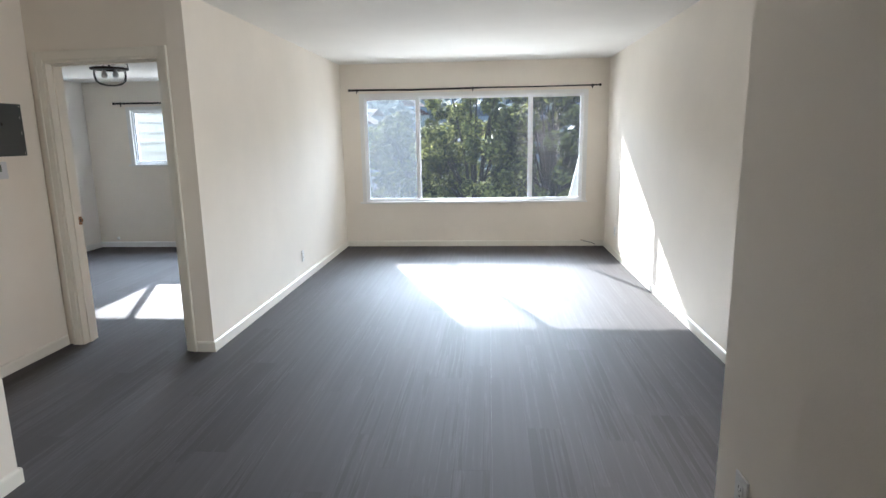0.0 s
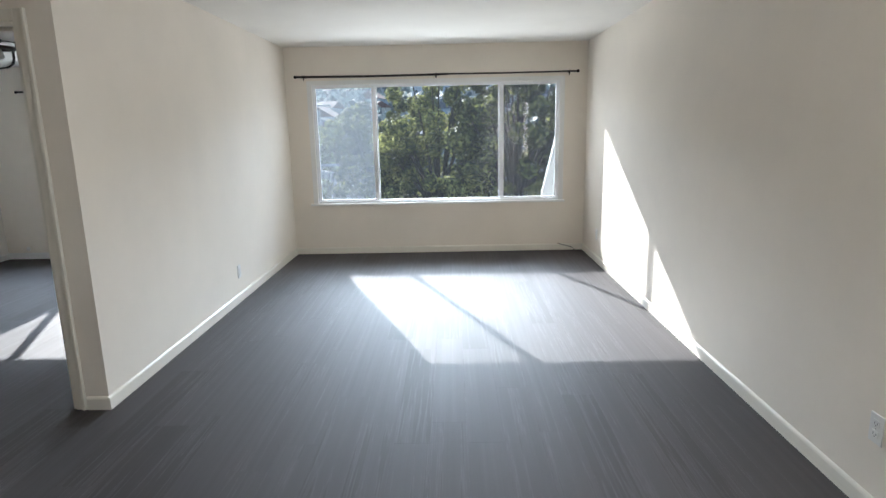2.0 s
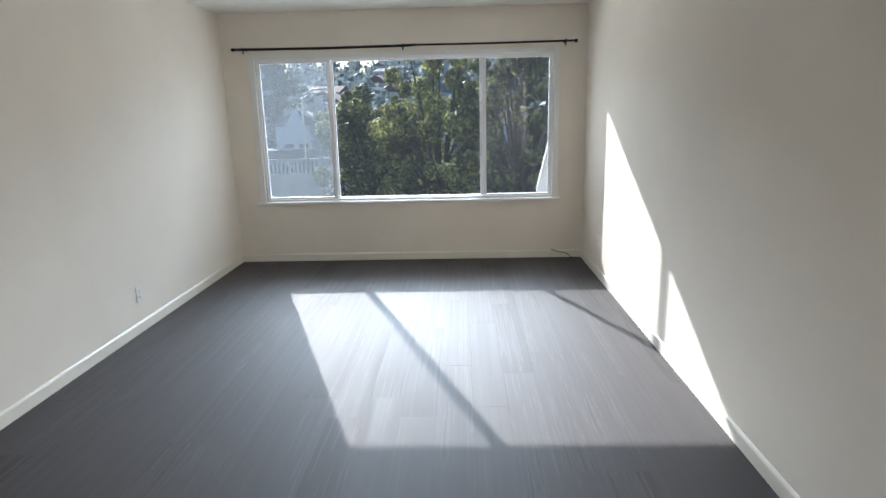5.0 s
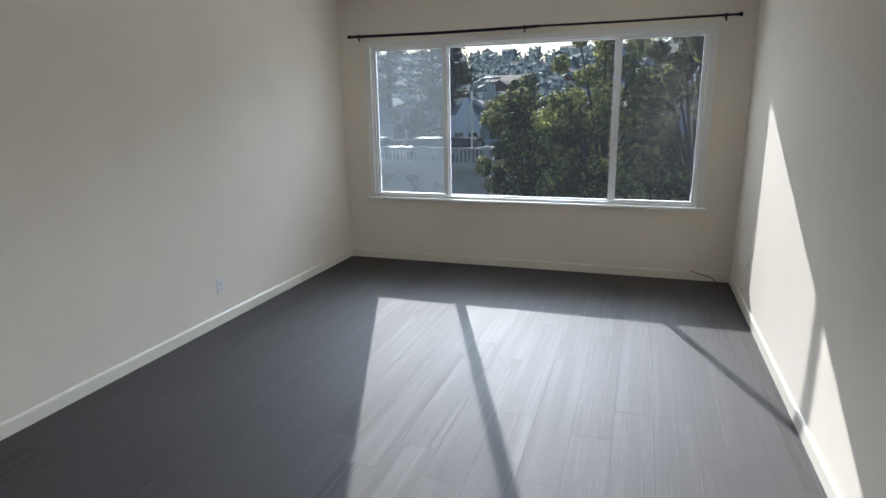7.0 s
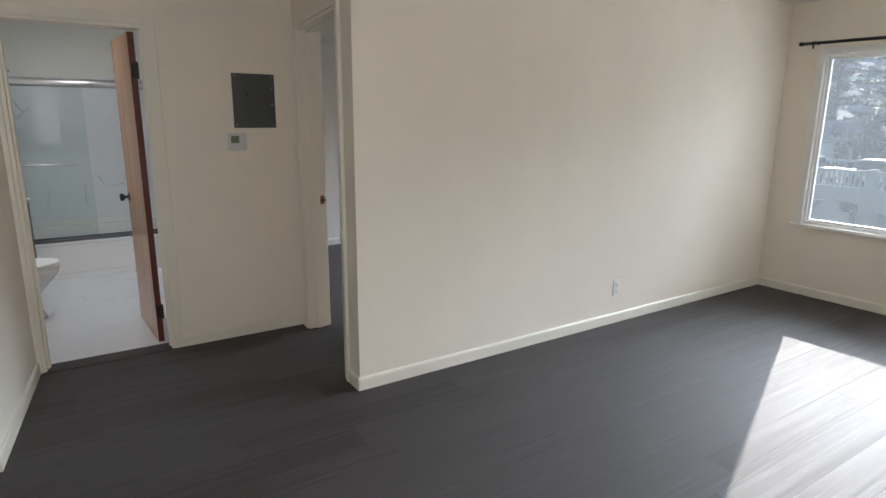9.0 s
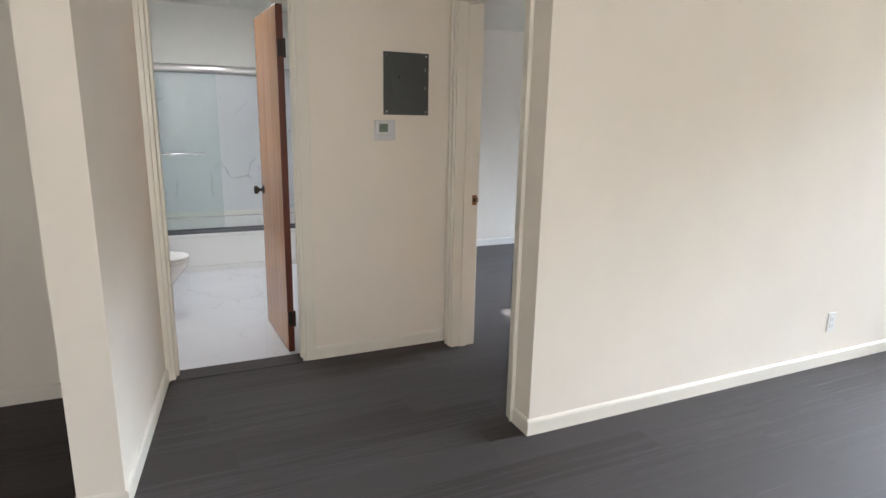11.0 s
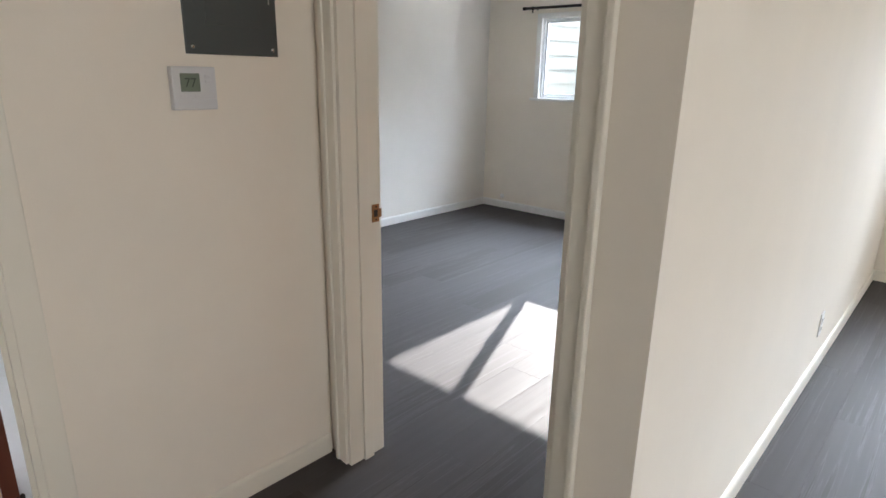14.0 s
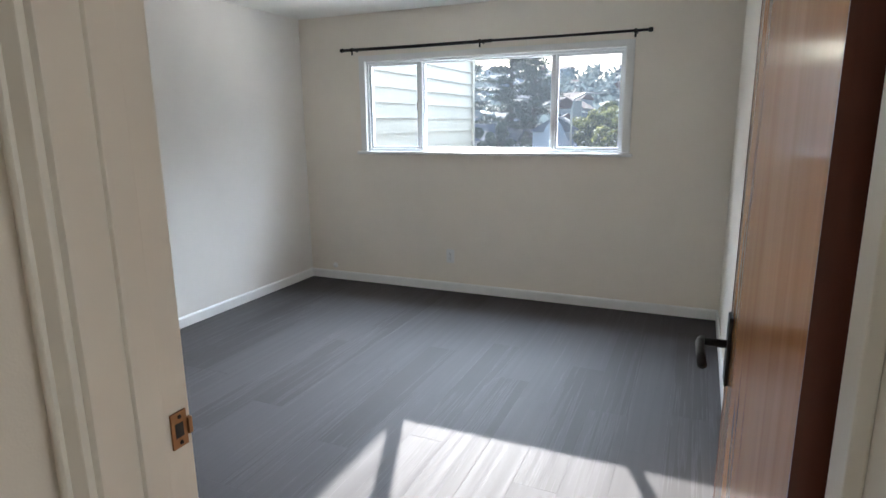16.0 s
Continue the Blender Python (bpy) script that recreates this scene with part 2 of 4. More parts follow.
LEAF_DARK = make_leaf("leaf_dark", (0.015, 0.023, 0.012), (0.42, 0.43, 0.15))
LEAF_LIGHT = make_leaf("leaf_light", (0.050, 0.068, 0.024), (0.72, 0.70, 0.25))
# distant foliage: air haze is put into the pale bluish leaf colour
LEAF_HAZY = make_leaf("hazy_hill_leaf", (0.10, 0.135, 0.15), (0.25, 0.30, 0.31))
LEAF_CONIFER = make_leaf("needles", (0.015, 0.035, 0.022), (0.05, 0.085, 0.05))
BARK = painted("bark", (0.04, 0.032, 0.026), 0.9, 12.0, 0.8, 0.3)
SIDING = painted("cream_siding", (0.21, 0.20, 0.17), 0.6, 40.0, 0.1, 0.06)
CONCRETE = painted("concrete", (0.42, 0.42, 0.42), 0.85, 8.0, 0.3, 0.2)
ASPHALT = painted("asphalt", (0.06, 0.06, 0.062), 0.9, 20.0, 0.3, 0.2)
GROUND = painted("ground_cover", (0.085, 0.095, 0.06), 0.95, 0.8, 0.5, 0.4)
# distance haze is mixed into the shingle and stucco colours, bluish and pale
ROOFING = painted("roof_shingle_hazed", (0.14, 0.155, 0.19), 0.85, 6.0, 0.3, 0.3)
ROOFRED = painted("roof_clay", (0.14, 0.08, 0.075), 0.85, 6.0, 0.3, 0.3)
STUCCO = [painted("stucco_white_hazed", (0.50, 0.54, 0.60), 0.8, 4.0, 0.1), painted("stucco_cream", (0.52, 0.51, 0.48), 0.8, 4.0, 0.1),
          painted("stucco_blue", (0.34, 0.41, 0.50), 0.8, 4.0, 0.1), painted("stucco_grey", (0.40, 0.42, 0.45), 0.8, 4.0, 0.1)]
DARKPANE = material("dark_pane", (0.03, 0.035, 0.045), 0.1)
CARPAINT = [material("car_white", (0.7, 0.7, 0.7), 0.25), material("car_dark", (0.04, 0.045, 0.05), 0.25), material("car_red", (0.25, 0.03, 0.03), 0.25)]
TYRE = material("tyre", (0.02, 0.02, 0.02), 0.8)


def make_bulb():
    m = material("lamp_glass_lit", (0.9, 0.9, 0.88), 0.4)
    b = m.node_tree.nodes["Principled BSDF"]
    b.inputs["Emission Color"].default_value = (1.0, 0.9, 0.78, 1)
    b.inputs["Emission Strength"].default_value = 3.0
    return m


BULB = make_bulb()

# ---- helpers of this scene ----


def thing(name, at=(0, 0, 0), label="", category="", group="", kind=""):
    ob = new(name)
    ob.location = at
    ob.empty_display_size = 0.1
    return tagged(ob, label, category, group, kind)


def finish(bm, name, mat, smooth=False):
    me = bpy.data.meshes.new(name)
    bmesh.ops.recalc_face_normals(bm, faces=bm.faces)
    bm.to_mesh(me)
    bm.free()
    me.materials.append(mat)
    if smooth:
        for p in me.polygons:
            p.use_smooth = True
    return me


def part(name, bm, mat, parent=None, label="", smooth=False, kind=""):
    """One mesh object; coordinates of bm are those of the world unless the parent stands elsewhere."""
    ob = new(name, finish(bm, name, mat, smooth))
    if parent is not None:
        ob.parent = parent
    return tagged(ob, label, kind=kind)


def box(x0, x1, y0, y1, z0, z1, bevel=0.0, bm=None):
    made = bmesh.new()
    v = [made.verts.new((x, y, z)) for x in (x0, x1) for y in (y0, y1) for z in (z0, z1)]
    for f in ((0, 1, 3, 2), (4, 6, 7, 5), (0, 4, 5, 1), (2, 3, 7, 6), (0, 2, 6, 4), (1, 5, 7, 3)):
        made.faces.new([v[i] for i in f])
    if bevel:
        bmesh.ops.bevel(made, geom=made.edges[:], offset=bevel, segments=2, affect="EDGES", profile=0.6)
    if bm is None:
        return made
    tmp = bpy.data.meshes.new("tmp")
    made.to_mesh(tmp)
    made.free()
    bm.from_mesh(tmp)
    bpy.data.meshes.remove(tmp)
    return bm


def boxes(*all_boxes, bevel=0.0):
    bm = bmesh.new()
    for b in all_boxes:
        box(*b, bevel=bevel, bm=bm)
    return bm


def tube(points, radius, sides=12, bm=None, caps=True, radii=None):
    """A tube along points."""
    bm = bm or bmesh.new()
    rings = []
    pts = [Vector(p) for p in points]
    for i, p in enumerate(pts):
        way = (pts[min(i + 1, len(pts) - 1)] - pts[max(i - 1, 0)]).normalized()
        side = way.cross(Vector((0, 0, 1)) if abs(way.z) < 0.95 else Vector((1, 0, 0))).normalized()
        up = side.cross(way)
        r = radii[i] if radii else radius
        rings.append([bm.verts.new(p + side * r * math.cos(a) + up * r * math.sin(a)) for a in (math.tau * k / sides for k in range(sides))])
    for a, b in zip(rings, rings[1:]):
        for k in range(sides):
            bm.faces.new((a[k], a[(k + 1) % sides], b[(k + 1) % sides], b[k]))
    if caps:
        bm.faces.new(rings[0])
        bm.faces.new(rings[-1][::-1])
    return bm


def lathe(profile, center, axis="Z", sides=32, squash=(1, 1), bm=None):
    """A turned shape: profile of (radius, height) along the axis from the centre."""
    bm = bm or bmesh.new()
    c = Vector(center)
    rings = []
    for r, h in profile:
        ring = []
        for k in range(sides):
            a = math.tau * k / sides
            u, w = r * squash[0] * math.cos(a), r * squash[1] * math.sin(a)
            d = {"Z": (u, w, h), "X": (h, u, w), "Y": (u, h, w)}[axis]
            ring.append(bm.verts.new(c + Vector(d)))
        rings.append(ring)
    for a, b in zip(rings, rings[1:]):
        for k in range(sides):
            bm.faces.new((a[k], a[(k + 1) % sides], b[(k + 1) % sides], b[k]))
    bm.faces.new(rings[0])
    bm.faces.new(rings[-1][::-1])
    return bm


def extrude_profile(profile, p0, p1, out, bm=None):
    """A moulding: profile of (out, up) run from p0 to p1; out is the unit way off the wall; up is z, or across for upright runs."""
    bm = bm or bmesh.new()
    p0, p1, out = Vector(p0), Vector(p1), Vector(out)
    along = (p1 - p0).normalized()
    up = along.cross(out)
    if abs(along.z) < 0.5 and up.z < 0:
        up = -up
    a = [bm.verts.new(p0 + out * o + up * u) for o, u in profile]
    b = [bm.verts.new(p1 + out * o + up * u) for o, u in profile]
    n = len(profile)
    for i in range(n):
        bm.faces.new((a[i], a[(i + 1) % n], b[(i + 1) % n], b[i]))
    bm.faces.new(a)
    bm.faces.new(b[::-1])
    return bm


# the hall's cross walls run a little out of square to the living room's
SKEW = Matrix(((1, 0, 0, 0), (-0.115, 1, 0, -0.115 * 0.12), (0, 0, 1, 0), (0, 0, 0, 1)))


def skewed(bm):
    bm.transform(SKEW)
    return bm


H_CEIL, H_BED = 2.425, 2.28
XW, XE, YN = 0.0, 3.50, 4.03          # living room
XB, XH = -3.59, -1.19                 # bedroom's west wall, hall's west wall
TOP = 2.62

# ---- walls ----


def structure(name, bm, mat, label):
    return part(name, bm, mat, None, label, kind="structure")


def wall_with_openings(x0, x1, y0, y1, openings):
    """A wall along x with openings (xa, xb, za, zb)."""
    parts, x = [], x0
    for xa, xb, za, zb in openings:
        parts += [(x, xa, y0, y1, 0, TOP), (xa, xb, y0, y1, zb, TOP)]
        if za > 0:
            parts.append((xa, xb, y0, y1, 0, za))
        x = xb
    parts.append((x, x1, y0, y1, 0, TOP))
    return boxes(*parts)


WIN = (0.30, 3.19, 0.615, 2.005)
BWIN = (-2.945, -0.835, 1.165, 1.905)
structure("wall_north", wall_with_openings(XB - 0.14, XE + 0.14, YN, YN + 0.13, [BWIN, WIN]), WALL, "cream painted wall with two white windows")
structure("wall_west", boxes((-0.12, 0, 0, YN, 0, TOP)), WALL, "cream painted wall between living room and bedroom")
# gap at y -2.03..-1.13 is made up to let the fill lamp in
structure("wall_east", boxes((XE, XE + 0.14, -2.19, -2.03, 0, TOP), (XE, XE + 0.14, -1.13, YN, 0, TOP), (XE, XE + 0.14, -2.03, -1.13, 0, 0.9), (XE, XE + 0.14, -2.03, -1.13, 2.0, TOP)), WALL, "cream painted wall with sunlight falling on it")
structure("wall_entry", boxes((2.63, 3.62, -2.33, -2.19, 0, TOP), (2.63, 2.77, -5.4, -2.33, 0, TOP)), WALL, "cream painted wall corner by the entry")
structure("wall_south", boxes((-1.4, 2.77, -5.54, -5.4, 0, TOP)), WALL, "cream painted wall behind the entry")
BO = (-1.595, -0.885, 1.985)           # bathroom opening: y from, to, height
structure("wall_hall", skewed(boxes((XH - 0.12, XH, -5.7, BO[0], 0, TOP), (XH - 0.12, XH, BO[1], 0.0, 0, TOP), (XH - 0.12, XH, BO[0], BO[1], BO[2], TOP))),
          WALL, "cream painted hall wall with a door opening")
DO = (-1.075, -0.19, 2.035)              # bedroom opening: x from, to, height
structure("wall_bedroom_south", skewed(boxes((XB - 0.14, DO[0], 0, 0.15, 0, TOP), (DO[1], -0.12, 0, 0.15, 0, TOP), (DO[0], DO[1], 0, 0.15, DO[2], TOP))),
          WALL, "cream painted wall with the bedroom door opening")
structure("wall_hall_end", skewed(boxes((XH, -0.13, -1.77, -1.62, 0, TOP))), WALL, "cream painted short wall ending in the hall")
structure("wall_bedroom_west", boxes((XB - 0.14, XB, 0.2, YN, 0, TOP)), BEDWALL, "off-white painted bedroom wall")
structure("wall_bath_north", skewed(boxes((-4.4, XH - 0.12, -0.62, -0.50, 0, TOP))), BATHWALL, "cream painted bathroom wall")
structure("wall_bath_south", skewed(boxes((-4.4, XH - 0.12, -2.42, -2.30, 0, TOP))), BATHWALL, "cream painted bathroom wall beside the toilet")
structure("wall_bath_back", skewed(boxes((-4.52, -4.4, -2.42, -0.50, 0, TOP))), BATHWALL, "cream painted wall above the bathtub")
structure("ceiling", boxes((-1.31, XE + 0.14, -5.54, -1.60, H_CEIL, TOP), (0.0, XE + 0.14, -1.60, 0.02, H_CEIL, TOP), (-1.31, 0.0, -1.60, 0.2, 2.58, TOP), (-0.06, XE + 0.14, 0.02, YN + 0.13, H_CEIL, TOP)), CEIL, "white painted ceiling")
structure("ceiling_bedroom", boxes((XB - 0.14, -0.06, 0.14, YN + 0.13, H_BED, TOP)), CEIL, "white painted bedroom ceiling")
structure("ceiling_bath", boxes((-4.55, -1.31, -2.6, 0.02, 2.40, TOP)), CEIL, "white painted bathroom ceiling")
structure("subfloor", boxes((-4.6, XE + 0.14, -5.54, YN + 0.13, -0.30, -0.014)), CONCRETE, "grey floor slab under the planks")

# ---- baseboards and casings ----
BASE = [(0, 0), (0.013, 0), (0.013, 0.062), (0.010, 0.070), (0.005, 0.075), (0, 0.076)]


def baseboard(p0, p1, out, mat=TRIM, skew=False):
    bm = extrude_profile(BASE, (*p0, 0), (*p1, 0), (*out, 0))
    structure("baseboard", skewed(bm) if skew else bm, mat, "painted wooden baseboard")


baseboard((XW, -0.013), (XW, YN), (1, 0))
baseboard((XW, YN), (XE, YN), (0, -1))
baseboard((XE, -2.19), (XE, YN), (-1, 0))
baseboard((2.63, -2.19), (XE, -2.19), (0, 1))
baseboard((2.63, -5.4), (2.63, -2.177), (-1, 0))
baseboard((-0.12, 0), (0.0, 0), (0, -1))
baseboard((XH, -0.822), (XH, -0.012), (1, 0), TRIM, True)
baseboard((XH, -1.62), (-0.117, -1.62), (0, 1), TRIM, True)
baseboard((-0.13, -1.77), (-0.13, -1.62), (1, 0), TRIM, True)
baseboard((XH, -1.77), (-0.117, -1.77), (0, -1), TRIM, True)
baseboard((XH, -5.3), (XH, -1.77), (1, 0), TRIM, True)
baseboard((-1.2, -5.4), (2.66, -5.4), (0, 1))
baseboard((XB, 0.55), (XB, YN), (1, 0), BEDTRIM)
baseboard((XB, YN), (-0.12, YN), (0, -1), BEDTRIM)
baseboard((-0.12, 0.17), (-0.12, YN), (-1, 0), BEDTRIM)


def casing_x(name, xa, xb, y, out, z0, z1, mat, label, skew=True, foot=0.0):
    """Door or window casing on a wall along x, round the opening xa..xb, z0..z1."""
    bm = bmesh.new()
    w = 0.06
    for x0, x1, s in ((xa - w, xa, -1), (xb, xb + w, 1)):
        box(x0, x1, min(y, y + out * 0.015), max(y, y + out * 0.015), foot, z1 + w, 0.005, bm)
        xo = x0 if s < 0 else x1
        box(min(xo - s * 0.016, xo + s * 0.003), max(xo - s * 0.016, xo + s * 0.003), min(y, y + out * 0.022), max(y, y + out * 0.022), foot, z1 + w, 0.005, bm)
    box(xa, xb, min(y, y + out * 0.015), max(y, y + out * 0.015), z1, z1 + w, 0.005, bm)
    return structure(name, skewed(bm) if skew else bm, mat, label)


# bedroom door frame
casing_x("door_trim", DO[0], DO[1], 0.0, -1, 0, DO[2], TRIM, "cream painted door casing at the bedroom door")
casing_x("door_trim", DO[0], DO[1], 0.15, 1, 0, DO[2], BEDTRIM, "white painted door casing inside the bedroom")
jamb = boxes((DO[0] - 0.001, DO[0] + 0.018, -0.004, 0.154, 0, DO[2]), (DO[1] - 0.018, DO[1] + 0.001, -0.004, 0.154, 0, DO[2]),
             (DO[0] + 0.018, DO[1] - 0.018, -0.004, 0.154, DO[2] - 0.018, DO[2] + 0.001),
             (DO[0] + 0.018, DO[0] + 0.030, 0.055, 0.098, 0, DO[2] - 0.018), (DO[1] - 0.030, DO[1] - 0.018, 0.055, 0.098, 0, DO[2] - 0.018),
             (DO[0] + 0.030, DO[1] - 0.030, 0.055, 0.098, DO[2] - 0.030, DO[2] - 0.018), bevel=0.002)
structure("door_frame", skewed(jamb), TRIM, "cream painted door jamb with a stop strip")

# strike plate on the left jamb
sp = thing("strike_plate", (-1.055, 0.235, 0.918), "aged brass strike plate on the bedroom door jamb", "door hardware")
part("plate", boxes((-0.001, 0.003, -0.014, 0.016, -0.030, 0.030), (-0.001, 0.006, 0.016, 0.024, -0.014, 0.014), bevel=0.001), BRASS, sp)
part("latch_hole", boxes((0.0025, 0.0036, -0.008, 0.008, -0.012, 0.012)), DARKSLOT, sp)
for zz in (-0.022, 0.022):
    part("screw", lathe([(0.0035, 0), (0.003, 0.0015)], (0.003, 0.002, zz), "X", 10), BRONZE, sp)

# bathroom door frame
bc = bmesh.new()
for ya, yb in ((BO[0] - 0.062, BO[0]), (BO[1], BO[1] + 0.062)):
    box(XH, XH + 0.015, ya, yb, 0, BO[2] + 0.062, 0.005, bc)
box(XH, XH + 0.015, BO[0], BO[1], BO[2], BO[2] + 0.062, 0.005, bc)
structure("door_trim", skewed(bc), TRIM, "cream painted door casing at the bathroom door")
bj = boxes((XH - 0.124, XH + 0.004, BO[0] - 0.001, BO[0] + 0.018, 0, BO[2]), (XH - 0.124, XH + 0.004, BO[1] - 0.018, BO[1] + 0.001, 0, BO[2]),
           (XH - 0.124, XH + 0.004, BO[0] + 0.018, BO[1] - 0.018, BO[2] - 0.018, BO[2] + 0.001),
           (XH - 0.07, XH - 0.03, BO[1] - 0.030, BO[1] - 0.018, 0, BO[2] - 0.018), (XH - 0.07, XH - 0.03, BO[0] + 0.018, BO[0] + 0.030, 0, BO[2] - 0.018), bevel=0.002)
structure("door_frame", skewed(bj), TRIM, "cream painted bathroom door jamb")
structure("door_threshold", skewed(boxes((XH - 0.10, XH + 0.03, BO[0] + 0.018, BO[1] - 0.018, -0.012, 0.008), bevel=0.003)), FLOOR, "dark vinyl reducer strip between plank and marble")


def wooden_door(name, width, height, pin, angle, label, knob):
    """A flush door: x runs along the leaf from the hinge, y is its thickness. pin: hinge line; angle: degrees."""
    d = thing(name, (*pin, 0.0), label, "door")
    d.rotation_euler = (0, 0, radians(angle))
    part("door_leaf", boxes((0.003, width - 0.003, 0.0008, 0.0352, 0.014, height), bevel=0.001), DOORWOOD_LIT if name == "bedroom_door" else DOORWOOD, d, "reddish brown varnished birch veneer leaf")
    part("edge_strip", boxes((0.0, 0.003, 0.0, 0.036, 0.014, height)), DOOREDGE, d, "dark mahogany coloured edge")
    part("edge_strip", boxes((width - 0.003, width, 0.0, 0.036, 0.014, height)), DOOREDGE, d, "dark mahogany coloured edge")
    for z in (0.22, 1.74):
        h = part("hinge", boxes((-0.004, 0.0, 0.004, 0.032, z - 0.045, z + 0.045), bevel=0.0008), BRONZE, d, "dark bronze hinge")
        part("pin", lathe([(0.004, 0), (0.006, 0.004), (0.006, 0.096), (0.004, 0.10)], (-0.006, -0.004, z - 0.05), "Z", 12), BRONZE, h)
    return d


def lever_set(door, width, side, z):
    """Black lever on a tall plate; side is -1 or 1 across the leaf."""
    y0 = 0.0 if side < 0 else 0.036
    h = part("handle", boxes((width - 0.085, width - 0.035, min(y0, y0 + side * 0.008), max(y0, y0 + side * 0.008), z - 0.075, z + 0.075), bevel=0.003), BLACKMETAL, door, "matt black lever handle")
    part("spindle", tube([(width - 0.06, y0 + side * 0.006, z + 0.01), (width - 0.06, y0 + side * 0.058, z + 0.01)], 0.009), BLACKMETAL, h, smooth=True)
    part("lever", tube([(width - 0.052, y0 + side * 0.055, z + 0.012), (width - 0.075, y0 + side * 0.060, z + 0.012), (width - 0.13, y0 + side * 0.058, z + 0.006), (width - 0.17, y0 + side * 0.055, z)], 0.009), BLACKMETAL, h, smooth=True)


def knob_set(door, width, side, z):
    y0 = 0.0 if side < 0 else 0.036
    prof = [(0.028, 0.0), (0.028, 0.005), (0.012, 0.010), (0.010, 0.026), (0.020, 0.034), (0.027, 0.044), (0.025, 0.056), (0.012, 0.060)]
    part("knob", lathe([(r, y * side) for r, y in prof], (width - 0.06, y0, z), "Y", 24), BRONZE, door, "dark bronze door knob", smooth=True)


bd = wooden_door("bedroom_door", 0.80, 1.975, (-0.195, 0.185), 90.5, "open reddish brown wooden bedroom door with black lever handle", None)
lever_set(bd, 0.80, 1, 0.92)
lever_set(bd, 0.80, -1, 0.92)
btd = wooden_door("bathroom_door", 0.60, 1.96, (-1.318, -0.802), 183.4, "open reddish brown wooden bathroom door with dark knob", None)
knob_set(btd, 0.60, 1, 0.92)
knob_set(btd, 0.60, -1, 0.92)

# ---- windows ----


def slider_window(name, x0, x1, z0, z1, posts, y, label, wallmat, screens, groupname, glass=GLASS):
    """White vinyl slider: outer frame, two posts, sashes with panes, screens on the end bays. x0..x1, z0..z1 is the wall's opening."""
    w = thing(name, ((x0 + x1) / 2, y, z0), label, "window", kind="structure")
    cx = (x0 + x1) / 2

    def b(xa, xb, ya, yb, za, zb, bev=0.002):
        return box(xa - cx, xb - cx, ya, yb, za - z0, zb - z0, bev)

    fr = bmesh.new()
    f = 0.024
    for a in ((x0, x0 + f, z0, z1), (x1 - f, x1, z0, z1), (x0 + f, x1 - f, z1 - f, z1), (x0 + f, x1 - f, z0, z0 + f)):
        box(a[0] - cx, a[1] - cx, 0.0, 0.085, a[2] - z0, a[3] - z0, 0.002, fr)
    part("window_frame", fr, VINYL, w, "white vinyl outer frame")
    edges = [x0 + f, *posts, x1 - f]
    for px in posts:
        part("post", b(px - 0.012, px + 0.012, 0.016, 0.06, z0 + f, z1 - f), VINYL, w, "white vinyl meeting post")
    for i in range(3):
        xa = edges[i] + (0.0 if i == 0 else 0.014)
        xb = edges[i + 1] - (0.0 if i == 2 else 0.014)
        moving = i != 1
        s = 0.019 if moving else 0.013
        ya, yb = (0.02, 0.048) if moving else (0.040, 0.066)
        sash = bmesh.new()
        for a in ((xa, xa + s, z0 + f, z1 - f), (xb - s, xb, z0 + f, z1 - f), (xa + s, xb - s, z1 - f - s, z1 - f), (xa + s, xb - s, z0 + f, z0 + f + s)):
            box(a[0] - cx, a[1] - cx, ya, yb, a[2] - z0, a[3] - z0, 0.002, sash)
        so = part("sash", sash, VINYL, w, "white vinyl sash")
        pane = part("pane", b(xa + s - 0.004, xb - s + 0.004, (ya + yb) / 2 - 0.002, (ya + yb) / 2 + 0.002, z0 + f + s - 0.004, z1 - f - s + 0.004, 0), GLAREGLASS if i == 0 and glass is GLASS else glass, so, "clear dusty window pane")
        pane.visible_shadow = False
        if moving and screens:
            part("insect_screen", b(xa + 0.004, xb - 0.004, 0.0735, 0.0745, z0 + f + 0.002, z1 - f - 0.002, 0), SCREEN if i == 0 and glass is GLASS else SCREENDARK, w, "fine grey insect mesh")
            lx = (xb - 0.012 if i == 0 else xa + 0.012)
            part("latch", b(lx - 0.008, lx + 0.008, 0.004, 0.02, z0 + 0.45 * (z1 - z0), z0 + 0.45 * (z1 - z0) + 0.07, 0.003), VINYL, w, "white sash latch")
    return w


slider_window("window_living", *WIN, (1.026, 2.505), 4.045, "wide white vinyl three-part window overlooking trees and hillside houses", WALL, True, "")
slider_window("window_bedroom", *BWIN, (-2.445, -1.352), 4.045, "white vinyl three-part window in the bedroom wall", BEDWALL, True, "", CLEANGLASS)
for (x0, x1, z0, z1), mat in ((WIN, BEDTRIM), (BWIN, BEDTRIM)):
    c = bmesh.new()
    for a in ((x0 - 0.05, x0 + 0.006, z0, z1 + 0.042), (x1 - 0.006, x1 + 0.05, z0, z1 + 0.042), (x0 + 0.006, x1 - 0.006, z1 - 0.006, z1 + 0.042)):
        box(a[0], a[1], YN - 0.016, YN, a[2], a[3], 0.003, c)
    structure("window_trim", c, mat, "white painted flat window casing")
    structure("window_sill", boxes((x0 - 0.085, x1 + 0.07, YN - 0.034, YN + 0.015, z0 - 0.022, z0 + 0.002), bevel=0.004), mat, "white painted window stool")
    structure("window_liner", boxes((x0 - 0.001, x0 + 0.006, YN, YN + 0.02, z0, z1), (x1 - 0.006, x1 + 0.001, YN, YN + 0.02, z0, z1), (x0, x1, YN, YN + 0.02, z1 - 0.006, z1 + 0.001)), mat, "white painted reveal of the window")


